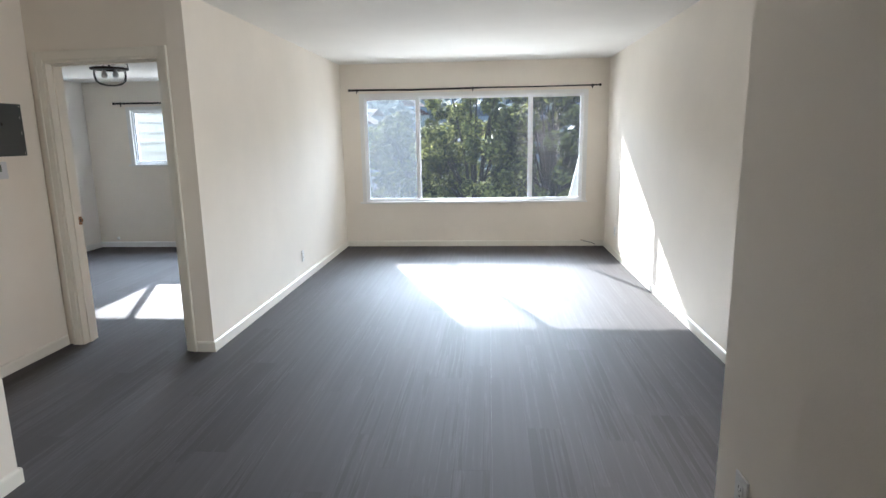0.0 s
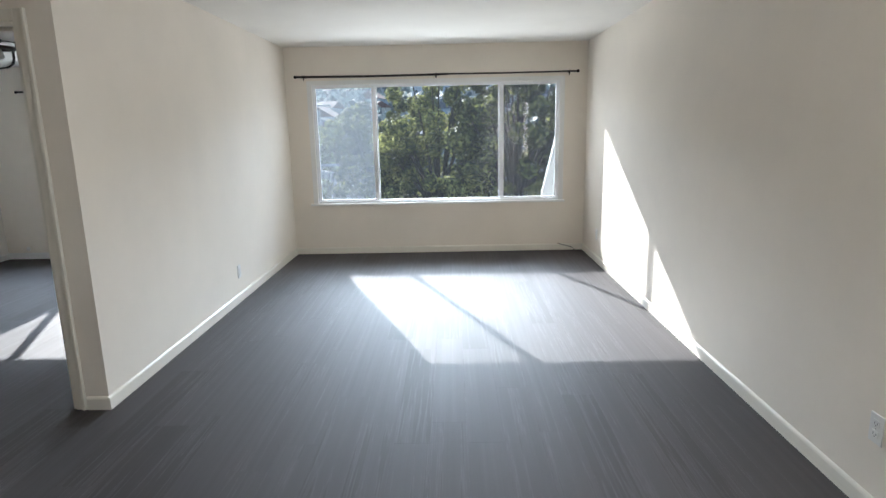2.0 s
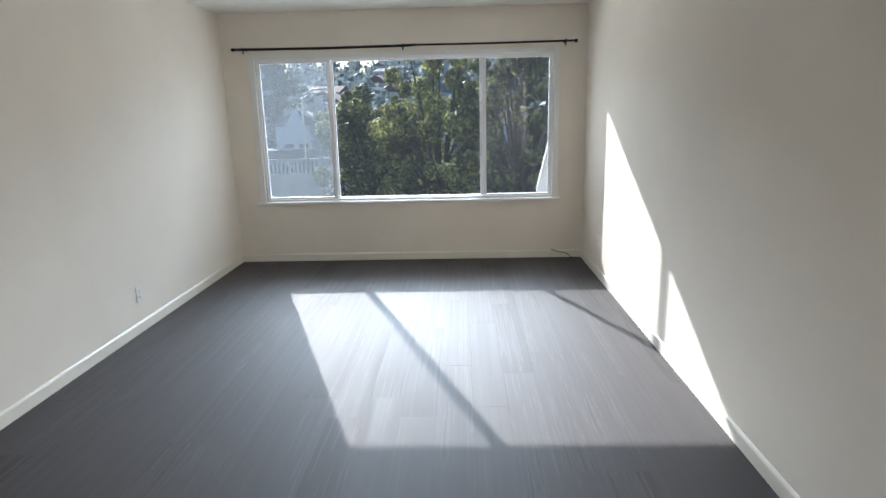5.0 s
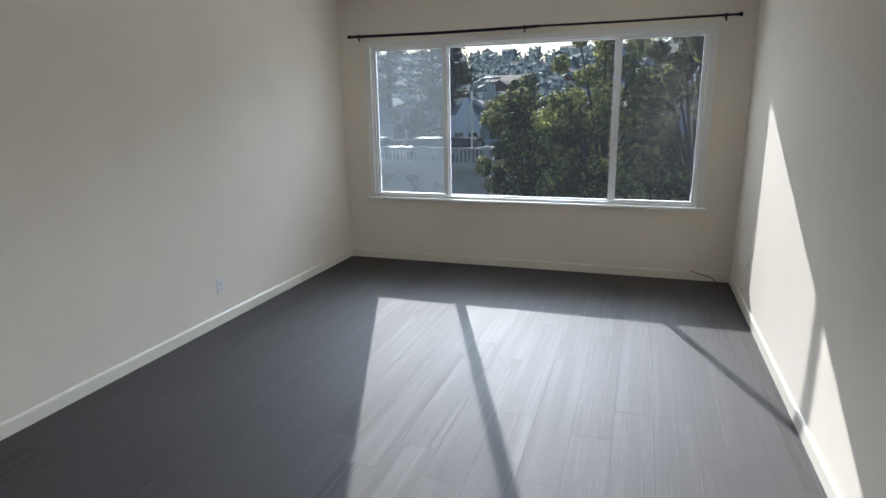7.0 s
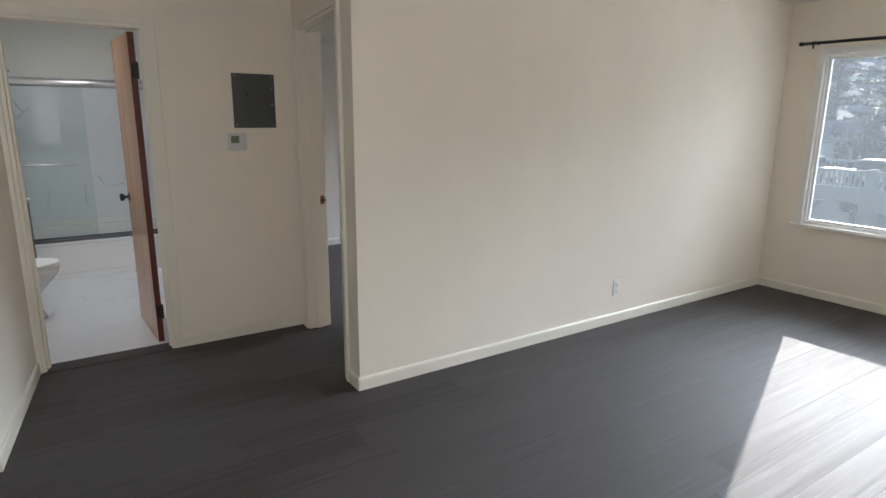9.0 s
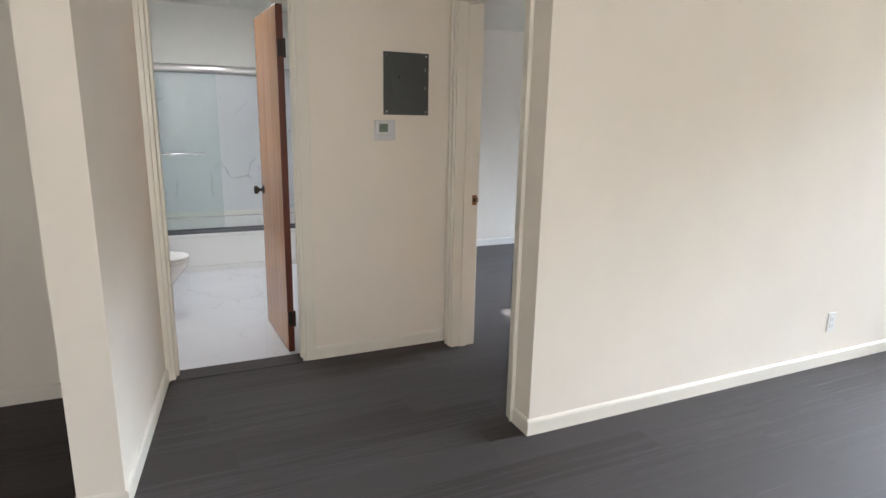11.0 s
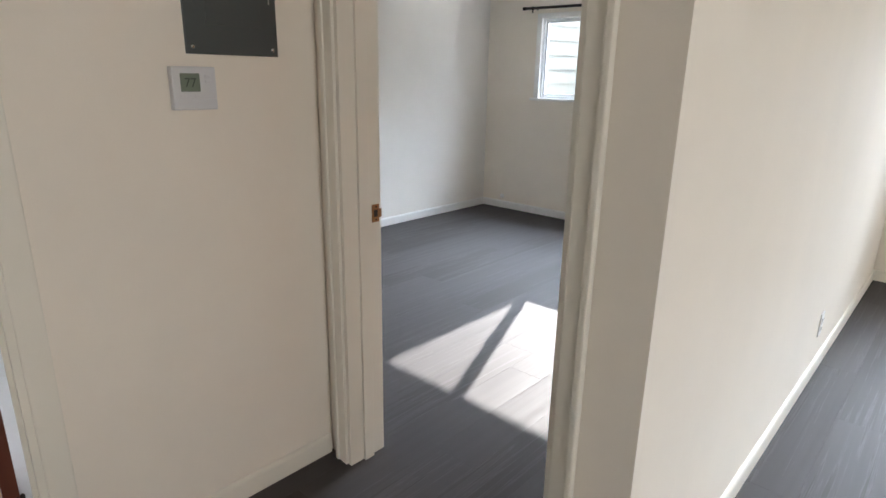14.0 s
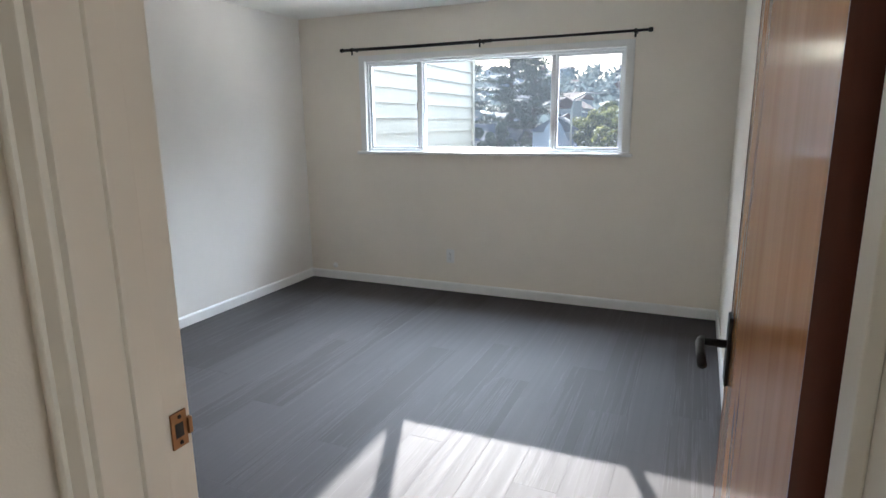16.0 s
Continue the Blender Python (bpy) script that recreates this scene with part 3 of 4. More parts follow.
def curtain_rod(x0, x1, y, z, sag, name):
    r = thing(name, ((x0 + x1) / 2, y, z), "thin black metal curtain rod on three wall brackets", "curtain rod", "curtain rods")
    c = (x0 + x1) / 2
    h = (x1 - x0) / 2
    part("rod", tube([(-h, 0, 0), (-h * 0.5, 0, -sag), (0, 0, -sag * 0.5), (h * 0.08, 0, 0.0)], 0.0125), BLACKMETAL, r, smooth=True)
    part("inner_rod", tube([(h * 0.06, 0, 0), (h * 0.5, 0, -sag * 0.5), (h, 0, 0)], 0.0095), BLACKMETAL, r, smooth=True)
    for s in (-1, 1):
        part("finial", lathe([(0.008, 0), (0.015, 0.004), (0.017, 0.022), (0.013, 0.03), (0.006, 0.032)], (s * h, 0, 0), "X", 20) if s > 0 else
             lathe([(0.008, 0), (0.015, -0.004), (0.017, -0.022), (0.013, -0.03), (0.006, -0.032)], (-h, 0, 0), "X", 20), BLACKMETAL, r, smooth=True)
    for bx in (-h + 0.08, 0.0, h - 0.08):
        bm = boxes((bx - 0.006, bx + 0.006, 0.0, YN - y, -0.006, 0.004), (bx - 0.008, bx + 0.008, YN - y - 0.004, YN - y, -0.010, 0.012), bevel=0.0015)
        tube([(bx, 0, -0.042), (bx, 0, -0.006)], 0.007, 8, bm)
        tube([(bx - 0.008, 0, 0), (bx + 0.008, 0, 0)], 0.015, 12, bm)
        part("bracket", bm, BLACKMETAL, r, "black rod bracket")
    return r


curtain_rod(0.16, 3.355, 3.945, 2.088, 0.008, "curtain_rod")
curtain_rod(-3.09, -0.70, 3.945, 1.99, 0.004, "curtain_rod")

# ---- outlets, plates, panel, thermostat ----


def outlet(at, out, label="white duplex wall outlet with cover plate above the baseboard", skew_to=None):
    """Plate on a wall; out is the unit way off the wall."""
    o = thing("wall_outlet", at, label, "outlet", "wall outlets")
    o.rotation_euler = (0, 0, math.atan2(out[1], out[0]))
    part("cover_plate", box(0, 0.006, -0.035, 0.035, -0.0575, 0.0575, 0.002), PLASTIC, o)
    for z in (-0.021, 0.021):
        r = part("receptacle", box(0.0055, 0.0085, -0.0165, 0.0165, z - 0.014, z + 0.014, 0.002), PLASTIC, o)
        part("slot", boxes((0.0083, 0.0088, -0.008, -0.006, z - 0.004, z + 0.006), (0.0083, 0.0088, 0.006, 0.008, z - 0.004, z + 0.005), (0.0083, 0.0088, -0.002, 0.002, z - 0.010, z - 0.006)), DARKSLOT, r)
    part("screw", lathe([(0.003, 0.0055), (0.0025, 0.0072)], (0, 0, 0), "X", 10), CHROME, o)


outlet((0.0, 2.07, 0.27), (1, 0))
outlet((XE, 3.37, 0.305), (-1, 0))
outlet((XE, -0.93, 0.345), (-1, 0))
outlet((2.63, -2.36, 0.53), (-1, 0))
outlet((-2.18, YN, 0.303), (0, -1))
outlet((XB, 1.55, 0.303), (1, 0))

cap = thing("cable_cap", (-3.33, YN - 0.012, 0.125), "small round white cable outlet on the bedroom wall", "cable outlet")
part("cap", lathe([(0.024, 0.0), (0.024, -0.006), (0.012, -0.012), (0.008, -0.02)], (0, 0.012, 0), "Y", 20), PLASTIC, cap, smooth=True)

cb = thing("coax_cable", (3.2, 3.99, 0.0), "short black cable coming out of the baseboard onto the floor", "cable")
part("cable", tube([(0.0, 0.028, 0.082), (0.0, 0.005, 0.085), (0.03, -0.012, 0.075), (0.09, -0.02, 0.062), (0.14, -0.025, 0.05), (0.17, -0.04, 0.028), (0.185, -0.06, 0.008)], 0.0035, 8), CABLE, cb, smooth=True)
part("plug", tube([(0.0, 0.0, 0.085), (-0.014, -0.004, 0.086)], 0.006, 10), BRASS, cb, smooth=True)

# electrical panel, flush with the hall wall
SK = SKEW @ Vector((XH, -0.275, 1.574))
panel = thing("electrical_panel", (XH, SK.y, 1.574), "dark grey metal electrical panel cover with a small hatch", "electrical panel")
part("cover", box(-0.004, 0.008, -0.135, 0.135, -0.17, 0.17, 0.0015), PANELGREY, panel)
hatch = part("hatch_door", box(0.0075, 0.011, -0.078, 0.082, -0.095, 0.112, 0.001), PANELGREY, panel, "flush grey hatch")
part("latch", box(0.0105, 0.0135, -0.052, -0.040, 0.028, 0.046, 0.001), DARKSLOT, hatch)
part("vent_slot", box(0.0078, 0.0085, 0.112, 0.115, -0.03, -0.01), BRUSHED, panel)
part("vent_slot", box(0.0078, 0.0085, 0.112, 0.115, 0.07, 0.09), BRUSHED, panel)
for yy in (-0.118, 0.118):
    for zz in (-0.152, 0.152):
        part("screw", lathe([(0.006, 0.0075), (0.0055, 0.010), (0.002, 0.0112)], (0, yy, zz), "X", 12), CHROME, panel, smooth=True)

TH = SKEW @ Vector((XH, -0.405, 1.317))
th = thing("thermostat", (XH, TH.y, 1.317), "light grey digital wall thermostat reading 77", "thermostat")
part("body", box(0.0, 0.024, -0.059, 0.059, -0.055, 0.055, 0.004), LIGHTPLASTIC, th)
part("lower_cover", box(0.022, 0.0265, -0.057, 0.057, -0.053, -0.026, 0.002), LIGHTPLASTIC, th)
scr = part("display", box(0.0235, 0.0252, -0.038, 0.014, -0.008, 0.038, 0.001), LCD, th, "grey-green liquid crystal display")
for yy, zz in ((-0.033, -0.018), (0.004, -0.018), (0.036, 0.018), (0.036, 0.032)):
    part("button", box(0.0235, 0.0262, yy - 0.008, yy + 0.008, zz - 0.004, zz + 0.004, 0.0015), LIGHTPLASTIC, th)
txt = bpy.data.curves.new("reading", "FONT")
txt.body, txt.size, txt.align_x, txt.extrude = "77", 0.032, "CENTER", 0.0002
rd = new("reading", txt)
rd.data.materials.append(LCDINK)
rd.parent = scr
rd.matrix_basis = Matrix(((0, 0, 1, 0.0255), (1, 0, 0, -0.012), (0, 1, 0, 0.004), (0, 0, 0, 1)))

# ---- bedroom ceiling lamp ----
lx, ly = -1.87, 2.05
cl = thing("ceiling_lamp", (lx, ly, H_BED), "dark metal flush ceiling lamp with a clear glass bowl", "ceiling lamp")
part("canopy", lathe([(0.075, 0.0), (0.075, -0.018), (0.06, -0.028), (0.012, -0.034)], (0, 0, 0)), BRONZE, cl, smooth=True)
part("stem", lathe([(0.012, -0.03), (0.012, -0.045), (0.05, -0.05), (0.07, -0.075)], (0, 0, 0)), BRONZE, cl, smooth=True)
part("ring", lathe([(0.160, -0.060), (0.176, -0.063), (0.176, -0.078), (0.155, -0.082), (0.06, -0.078), (0.06, -0.070)], (0, 0, 0)), BRONZE, cl, smooth=True)
for k in range(3):
    a = math.tau * k / 3 + 0.4
    ca, sa = math.cos(a), math.sin(a)
    part("arm", tube([(0.06 * ca, 0.06 * sa, -0.012), (0.12 * ca, 0.12 * sa, -0.014), (0.168 * ca, 0.168 * sa, -0.022), (0.170 * ca, 0.170 * sa, -0.066)], 0.005, 8), BRONZE, cl)
bowl = bmesh.new()
prof = [(0.148, -0.082), (0.150, -0.14), (0.140, -0.19), (0.10, -0.225), (0.03, -0.24)]
rings = [[bowl.verts.new((q * math.cos(math.tau * k / 32), q * math.sin(math.tau * k / 32), h)) for k in range(32)] for q, h in prof]
for ra, rb in zip(rings, rings[1:]):
    for k in range(32):
        bowl.faces.new((ra[k], ra[(k + 1) % 32], rb[(k + 1) % 32], rb[k]))
bowl.faces.new(rings[-1][::-1])
part("glass_bowl", bowl, SHOWERCLEAR, cl, "clear glass bowl", smooth=True)
for k in (-1, 1):
    part("bulb", lathe([(0.014, -0.080), (0.016, -0.095), (0.030, -0.125), (0.028, -0.150), (0.010, -0.165)], (0.06 * k, 0, 0), sides=20), PORCELAIN, cl, "white unlit bulb", smooth=True)

# ---- bathroom ----
TX = -3.45        # tub's front face


def sk(x, y, z=0.0):
    return tuple(SKEW @ Vector((x, y, z)))


tub = thing("bathtub", (TX, -1.2, 0), "white built-in bathtub with a plain apron", "bathtub")


def bathpart(name, bm, mat, parent, label="", smooth=False):
    skewed(bm)
    bm.transform(Matrix.Translation(-Vector(parent.location)))
    return part(name, bm, mat, parent, label, smooth)


tx0_, ty0_, ty1_, th_ = -4.395, -2.295, -0.625, 0.345
bathpart("apron", boxes((TX - 0.06, TX - 0.012, ty0_, ty1_, 0.05, th_ - 0.03), bevel=0.006), PORCELAIN, tub, "white apron panel")
bathpart("plinth", boxes((TX - 0.05, TX, ty0_, ty1_, 0.0, 0.05), bevel=0.004), PORCELAIN, tub)
bathpart("front_rim", boxes((TX - 0.10, TX, ty0_, ty1_, th_ - 0.032, th_), bevel=0.012), PORCELAIN, tub)
bathpart("back_rim", boxes((tx0_, tx0_ + 0.07, ty0_, ty1_, 0.0, th_), bevel=0.008), PORCELAIN, tub)
bathpart("end_rim", boxes((tx0_ + 0.07, TX - 0.10, ty0_, ty0_ + 0.10, 0.0, th_), bevel=0.008), PORCELAIN, tub)
bathpart("end_rim", boxes((tx0_ + 0.07, TX - 0.10, ty1_ - 0.08, ty1_, 0.0, th_), bevel=0.008), PORCELAIN, tub)
bathpart("floor_pan", boxes((tx0_ + 0.07, TX - 0.06, ty0_ + 0.10, ty1_ - 0.08, 0.0, 0.08), bevel=0.006), PORCELAIN, tub)

enc = thing("shower_enclosure", (TX, -1.2, 0.38), "sliding glass shower doors with brushed steel header above the bathtub", "shower door")
bathpart("header_rail", tube([(TX - 0.03, -2.29, 1.745), (TX - 0.03, -0.63, 1.745)], 0.036, 20), BRUSHED, enc, "brushed steel header rail", True)
bathpart("bottom_track", boxes((TX - 0.055, TX - 0.005, -2.29, -0.63, 0.346, 0.37), (TX - 0.034, TX - 0.026, -2.29, -0.63, 0.37, 0.39), bevel=0.002), DARKSTEEL, enc, "dull grey steel bottom track")
g1 = bathpart("glass_door", boxes((TX - 0.018, TX - 0.012, -2.27, -1.40, 0.375, 1.725)), SHOWERGLASS, enc, "greenish clear sliding glass panel")
g1.visible_shadow = False
g2 = bathpart("glass_door", boxes((TX - 0.048, TX - 0.042, -1.40, -0.65, 0.375, 1.725)), SHOWERCLEAR, enc, "clear sliding glass panel")
g2.visible_shadow = False
tb = tube([(TX + 0.045, -2.05, 1.045), (TX + 0.045, -1.50, 1.045)], 0.010, 14)
tube([(TX - 0.012, -1.56, 1.045), (TX + 0.045, -1.56, 1.045)], 0.007, 10, tb)
tube([(TX - 0.012, -2.0, 1.045), (TX + 0.045, -2.0, 1.045)], 0.007, 10, tb)
bathpart("towel_bar", tb, CHROME, enc, "chrome towel bar", True)

sh = thing("shower_fitting", sk(-3.85, -2.30, 1.92), "chrome shower head on a bent arm", "shower head")
bathpart("arm", tube([(-3.85, -2.30, 1.93), (-3.85, -2.20, 1.95), (-3.85, -2.10, 1.93), (-3.85, -2.03, 1.88)], 0.010, 12), CHROME, sh, smooth=True)
hd = lathe([(0.012, 0.03), (0.018, 0.01), (0.04, -0.02), (0.045, -0.035), (0.04, -0.04)], (0, 0, 0))
hd.transform(Matrix.Translation((-3.85, -2.01, 1.855)) @ Matrix.Rotation(radians(35), 4, "X"))
bathpart("head", hd, CHROME, sh, smooth=True)
bathpart("flange", lathe([(0.03, 0.0), (0.028, 0.01), (0.012, 0.014)], (-3.85, -2.30, 1.93), "Y"), CHROME, sh, smooth=True)
va = thing("shower_valve", sk(-3.85, -2.30, 0.95), "chrome shower mixer valve", "tap")
bathpart("plate", lathe([(0.08, 0.0), (0.078, 0.008), (0.03, 0.012), (0.028, 0.05), (0.012, 0.055)], (-3.85, -2.30, 0.95), "Y"), CHROME, va, smooth=True)
bathpart("lever", tube([(-3.85, -2.25, 0.95), (-3.80, -2.235, 0.945), (-3.76, -2.23, 0.94)], 0.008), CHROME, va, smooth=True)

# toilet: bowl points out from the south wall
toi = thing("toilet", sk(-2.30, -2.0, 0), "white porcelain toilet with the lid closed", "toilet")
TXC = -2.30


def oval(y_off, rx, ry, z):
    return [(TXC + rx * math.cos(a), -1.935 + y_off + ry * math.sin(a), z) for a in (math.tau * k / 28 for k in range(28))]


def loft(rings):
    bm = bmesh.new()
    vs = [[bm.verts.new(p) for p in r] for r in rings]
    for a, b in zip(vs, vs[1:]):
        for k in range(len(a)):
            bm.faces.new((a[k], a[(k + 1) % len(a)], b[(k + 1) % len(a)], b[k]))
    bm.faces.new(vs[0])
    bm.faces.new(vs[-1][::-1])
    return bm


bathpart("bowl", loft([oval(-0.02, 0.115, 0.25, 0.0), oval(-0.02, 0.112, 0.245, 0.03), oval(-0.03, 0.10, 0.22, 0.08), oval(-0.03, 0.105, 0.225, 0.18), oval(0.0, 0.14, 0.27, 0.27), oval(0.02, 0.175, 0.31, 0.34), oval(0.025, 0.185, 0.32, 0.385)]), PORCELAIN, toi, "porcelain bowl and foot", True)
bathpart("seat", loft([oval(0.03, 0.182, 0.315, 0.388), oval(0.03, 0.188, 0.322, 0.396), oval(0.03, 0.184, 0.318, 0.406)]), PLASTIC, toi, "white seat", True)
bathpart("lid", loft([oval(0.03, 0.18, 0.312, 0.409), oval(0.03, 0.188, 0.322, 0.416), oval(0.03, 0.182, 0.314, 0.428), oval(0.03, 0.12, 0.24, 0.434)]), PLASTIC, toi, "white closed lid", True)
bathpart("tank", boxes((TXC - 0.20, TXC + 0.20, -2.285, -2.13, 0.38, 0.72), bevel=0.02), PORCELAIN, toi)
bathpart("tank_lid", boxes((TXC - 0.21, TXC + 0.21, -2.292, -2.12, 0.722, 0.755), bevel=0.010), PORCELAIN, toi)
bathpart("bolt_cap", lathe([(0.014, 0), (0.013, 0.012), (0.006, 0.018)], (TXC + 0.118, -1.80, 0.0)), PLASTIC, toi)

# vanity between toilet and tub
van = thing("vanity_cabinet", sk(-3.0, -2.0, 0), "charcoal bathroom vanity cabinet with a white top", "cabinet")
bathpart("carcass", boxes((-3.17, -2.69, -2.29, -1.872, 0.09, 0.775), bevel=0.003), CABINET, van)
bathpart("plinth", boxes((-3.15, -2.71, -2.27, -1.92, 0.0, 0.09)), CABINET, van)
for x0, x1, kx in ((-3.167, -2.932, -2.955), (-2.928, -2.693, -2.905)):
    dr = bathpart("door", boxes((x0, x1, -1.872, -1.854, 0.11, 0.585), bevel=0.002), CABINET, van, "charcoal panel door")
    kb = lathe([(0.006, 0), (0.006, 0.012), (0.013, 0.018), (0.012, 0.026)], (kx, -1.854, 0.53), "Y", 16)
    skewed(kb)
    kb.transform(Matrix.Translation(-Vector(van.location)))
    part("knob", kb, CHROME, dr)
bathpart("drawer_front", boxes((-3.167, -2.693, -1.872, -1.854, 0.595, 0.765), bevel=0.002), CABINET, van, "charcoal false drawer front")
top = thing("washbasin", sk(-2.9, -2.0, 0.775), "white ceramic vanity top with basin", "sink")
bathpart("top", boxes((-3.18, -2.68, -2.295, -1.84, 0.775, 0.80), bevel=0.006), PORCELAIN, top)
bathpart("tap", tube([(-2.93, -2.2, 0.80), (-2.93, -2.2, 0.92), (-2.93, -2.14, 0.95), (-2.93, -2.08, 0.92)], 0.012), CHROME, top, smooth=True)

# bathroom light
bl = thing("bathroom_ceiling_light", sk(-2.45, -1.45, 2.40), "round white flush ceiling light, switched on", "ceiling lamp")
bathpart("base", lathe([(0.15, 2.40), (0.15, 2.375), (0.14, 2.37)], (-2.45, -1.45, 0)), PLASTIC, bl)
bathpart("shade", lathe([(0.138, 2.371), (0.130, 2.34), (0.09, 2.315), (0.02, 2.306)], (-2.45, -1.45, 0)), BULB, bl, "glowing white diffuser", True)
bp = sk(-2.45, -1.45, 2.27)
area_light("bathroom_lamp", bp, (bp[0], bp[1], 0), 0.7, 0.7, 4.8, (0.93, 0.97, 1.0))

# ---- outside ----
rng = random.Random(7)
GZ = -7.5


def hill_height(x, y):
    """The valley floor, then a hillside that climbs away."""
    rise = 0.0
    if y > 62:
        d = y - 62
        rise = 0.098 * d + 0.00010 * d * d
        rise = min(rise, 33.5 + 5 * math.sin(x * 0.011 + 1.2) + 3 * math.sin(x * 0.031))
        rise *= 1.0 + 0.10 * math.sin(x * 0.017) - 0.0012 * x * 0.6
    return GZ + rise + (0.8 * math.sin(x * 0.05) * math.sin(y * 0.04) if y > 20 else 0)


gb = bmesh.new()
xs = [-700, -450, -320] + [-250 + 12 * i for i in range(40)] + [260, 400, 700]
ys = [4.18, 8, 14, 20, 30, 40, 52, 62] + [70 + 12 * i for i in range(42)] + [640, 800, 1100]
grid = [[gb.verts.new((x, y, hill_height(x, y))) for x in xs] for y in ys]
for a, b in zip(grid, grid[1:]):
    for i in range(len(xs) - 1):
        gb.faces.new((a[i], a[i + 1], b[i + 1], b[i]))
for sgn in (-1,):
    q = [gb.verts.new(p) for p in ((-700, -400, GZ), (700, -400, GZ), (700, 4.18, GZ), (-700, 4.18, GZ))]
    gb.faces.new(q)
structure("ground", gb, GROUND, "green and brown valley and hillside rising in the distance")

# lower storeys of this building, under the windows
structure("facade", boxes((XB - 0.14, XE + 0.14, YN - 0.02, YN + 0.14, GZ - 0.2, -0.30)), SIDING, "cream siding facade below the windows")

# neighbouring wing with horizontal siding, seen beside the bedroom window
wing = thing("neighbouring_wing", (-6.0, 6.0, GZ), "cream neighbouring building wing with horizontal lap siding", "house")
part("wall", boxes((-9.0 + 6, -3.39 + 6, 4.20 - 6, 7.74 - 6, -0.2, 2.40 - GZ)), SIDING, wing)
part("roof", boxes((-9.1 + 6, -3.35 + 6, 4.20 - 6, 7.80 - 6, 2.40 - GZ, 2.47 - GZ)), ROOFING, wing, "flat grey roof edge")
z = -0.6
while z < 2.40:
    lap = bmesh.new()
    za, zb = z, min(z + 0.155, 2.40)
    v = [lap.verts.new(p) for p in ((-3.385, 4.2, za), (-3.368, 4.2, za), (-3.385, 4.2, zb), (-3.385, 7.72, za), (-3.368, 7.72, za), (-3.385, 7.72, zb))]
    for f in ((0, 1, 2), (3, 5, 4), (0, 3, 4, 1), (1, 4, 5, 2), (0, 2, 5, 3)):
        lap.faces.new([v[i] for i in f])
    lap.transform(Matrix.Translation((6, -6, -GZ)))
    part("siding_board", lap, SIDING, wing)
    z += 0.158
part("corner_board", boxes((-3.40 + 6, -3.355 + 6, 7.70 - 6, 7.76 - 6, -0.2, 2.40 - GZ)), SIDING, wing)

# sloping stucco wing wall outside the living room window
sw = bmesh.new()
prof = [(3.28, 0.20), (3.30, 0.46), (3.52, 1.40), (4.4, 1.85), (4.4, 0.20)]
a = [sw.verts.new((x, 6.00, z)) for x, z in prof]
b = [sw.verts.new((x, 6.12, z)) for x, z in prof]
sw.faces.new(a)
sw.faces.new(b[::-1])
for i in range(5):
    sw.faces.new((a[i], a[(i + 1) % 5], b[(i + 1) % 5], b[i]))
box(3.28, 4.4, 6.00, 6.12, GZ, 0.201, 0, sw)
structure("wall_wing", sw, CONCRETE, "pale stucco wing wall with a sloping top outside the window")


def house(at, w, d, h, mat, roofmat, facing=0.0, gable=True, label=""):
    o = thing("house", at, label or "pale hillside house with a pitched roof", "house", "hillside houses")
    o.rotation_euler = (0, 0, facing)
    part("wall", boxes((-w / 2, w / 2, -d / 2, d / 2, -4, h)), mat, o)
    rf = bmesh.new()
    rh = w * 0.32
    e = 0.35
    if gable:
        pr = [(-w / 2 - e, h - 0.1), (w / 2 + e, h - 0.1), (0, h + rh)]
        A = [rf.verts.new((x, -d / 2 - e, z)) for x, z in pr]
        B = [rf.verts.new((x, d / 2 + e, z)) for x, z in pr]
    else:
        pr = [(-d / 2 - e, h - 0.1), (d / 2 + e, h - 0.1), (0, h + rh * 0.7)]
        A = [rf.verts.new((-w / 2 - e, y, z)) for y, z in pr]
        B = [rf.verts.new((w / 2 + e, y, z)) for y, z in pr]
    rf.faces.new(A)
    rf.faces.new(B[::-1])
    for i in range(3):
        rf.faces.new((A[i], A[(i + 1) % 3], B[(i + 1) % 3], B[i]))
    part("roof", rf, roofmat, o)
    n = max(2, int(w / 2.6))
    for s in range(max(1, int(h / 2.8))):
        for k in range(n):
            cx = -w / 2 + (k + 0.5) * w / n
            cz = 1.5 + s * 2.8
            wn = part("window", boxes((cx - 0.55, cx + 0.55, -d / 2 - 0.06, -d / 2 + 0.02, cz - 0.65, cz + 0.65)), STUCCO[0], o)
            part("pane", boxes((cx - 0.45, cx + 0.45, -d / 2 - 0.08, -d / 2 - 0.061, cz - 0.55, cz + 0.55)), DARKPANE, wn)
    return o


# white gabled house beyond the viaduct
gh = house((-10.8, 47.5, -3.2), 3.4, 7, 4.0, STUCCO[0], ROOFING, 0.12, True, "white gabled house with small-paned windows beyond the viaduct")
part("chimney", boxes((0.9, 1.6, 0.5, 1.1, 4.2, 6.3)), CONCRETE, gh)
part("gable", boxes((-1.1, 1.1, -4.6, -3.5, -3, 3.0)), STUCCO[0], gh, "projecting white bay")
gp = bmesh.new()
ga = [gp.verts.new((x, -4.75, z)) for x, z in ((-1.35, 2.9), (1.35, 2.9), (0, 5.2))]
gc = [gp.verts.new((x, -3.0, z)) for x, z in ((-1.35, 2.9), (1.35, 2.9), (0, 5.2))]
gp.faces.new(ga)
gp.faces.new(gc[::-1])
for k in range(3):
    gp.faces.new((ga[k], ga[(k + 1) % 3], gc[(k + 1) % 3], gc[k]))
part("gable_roof", gp, STUCCO[0], gh)
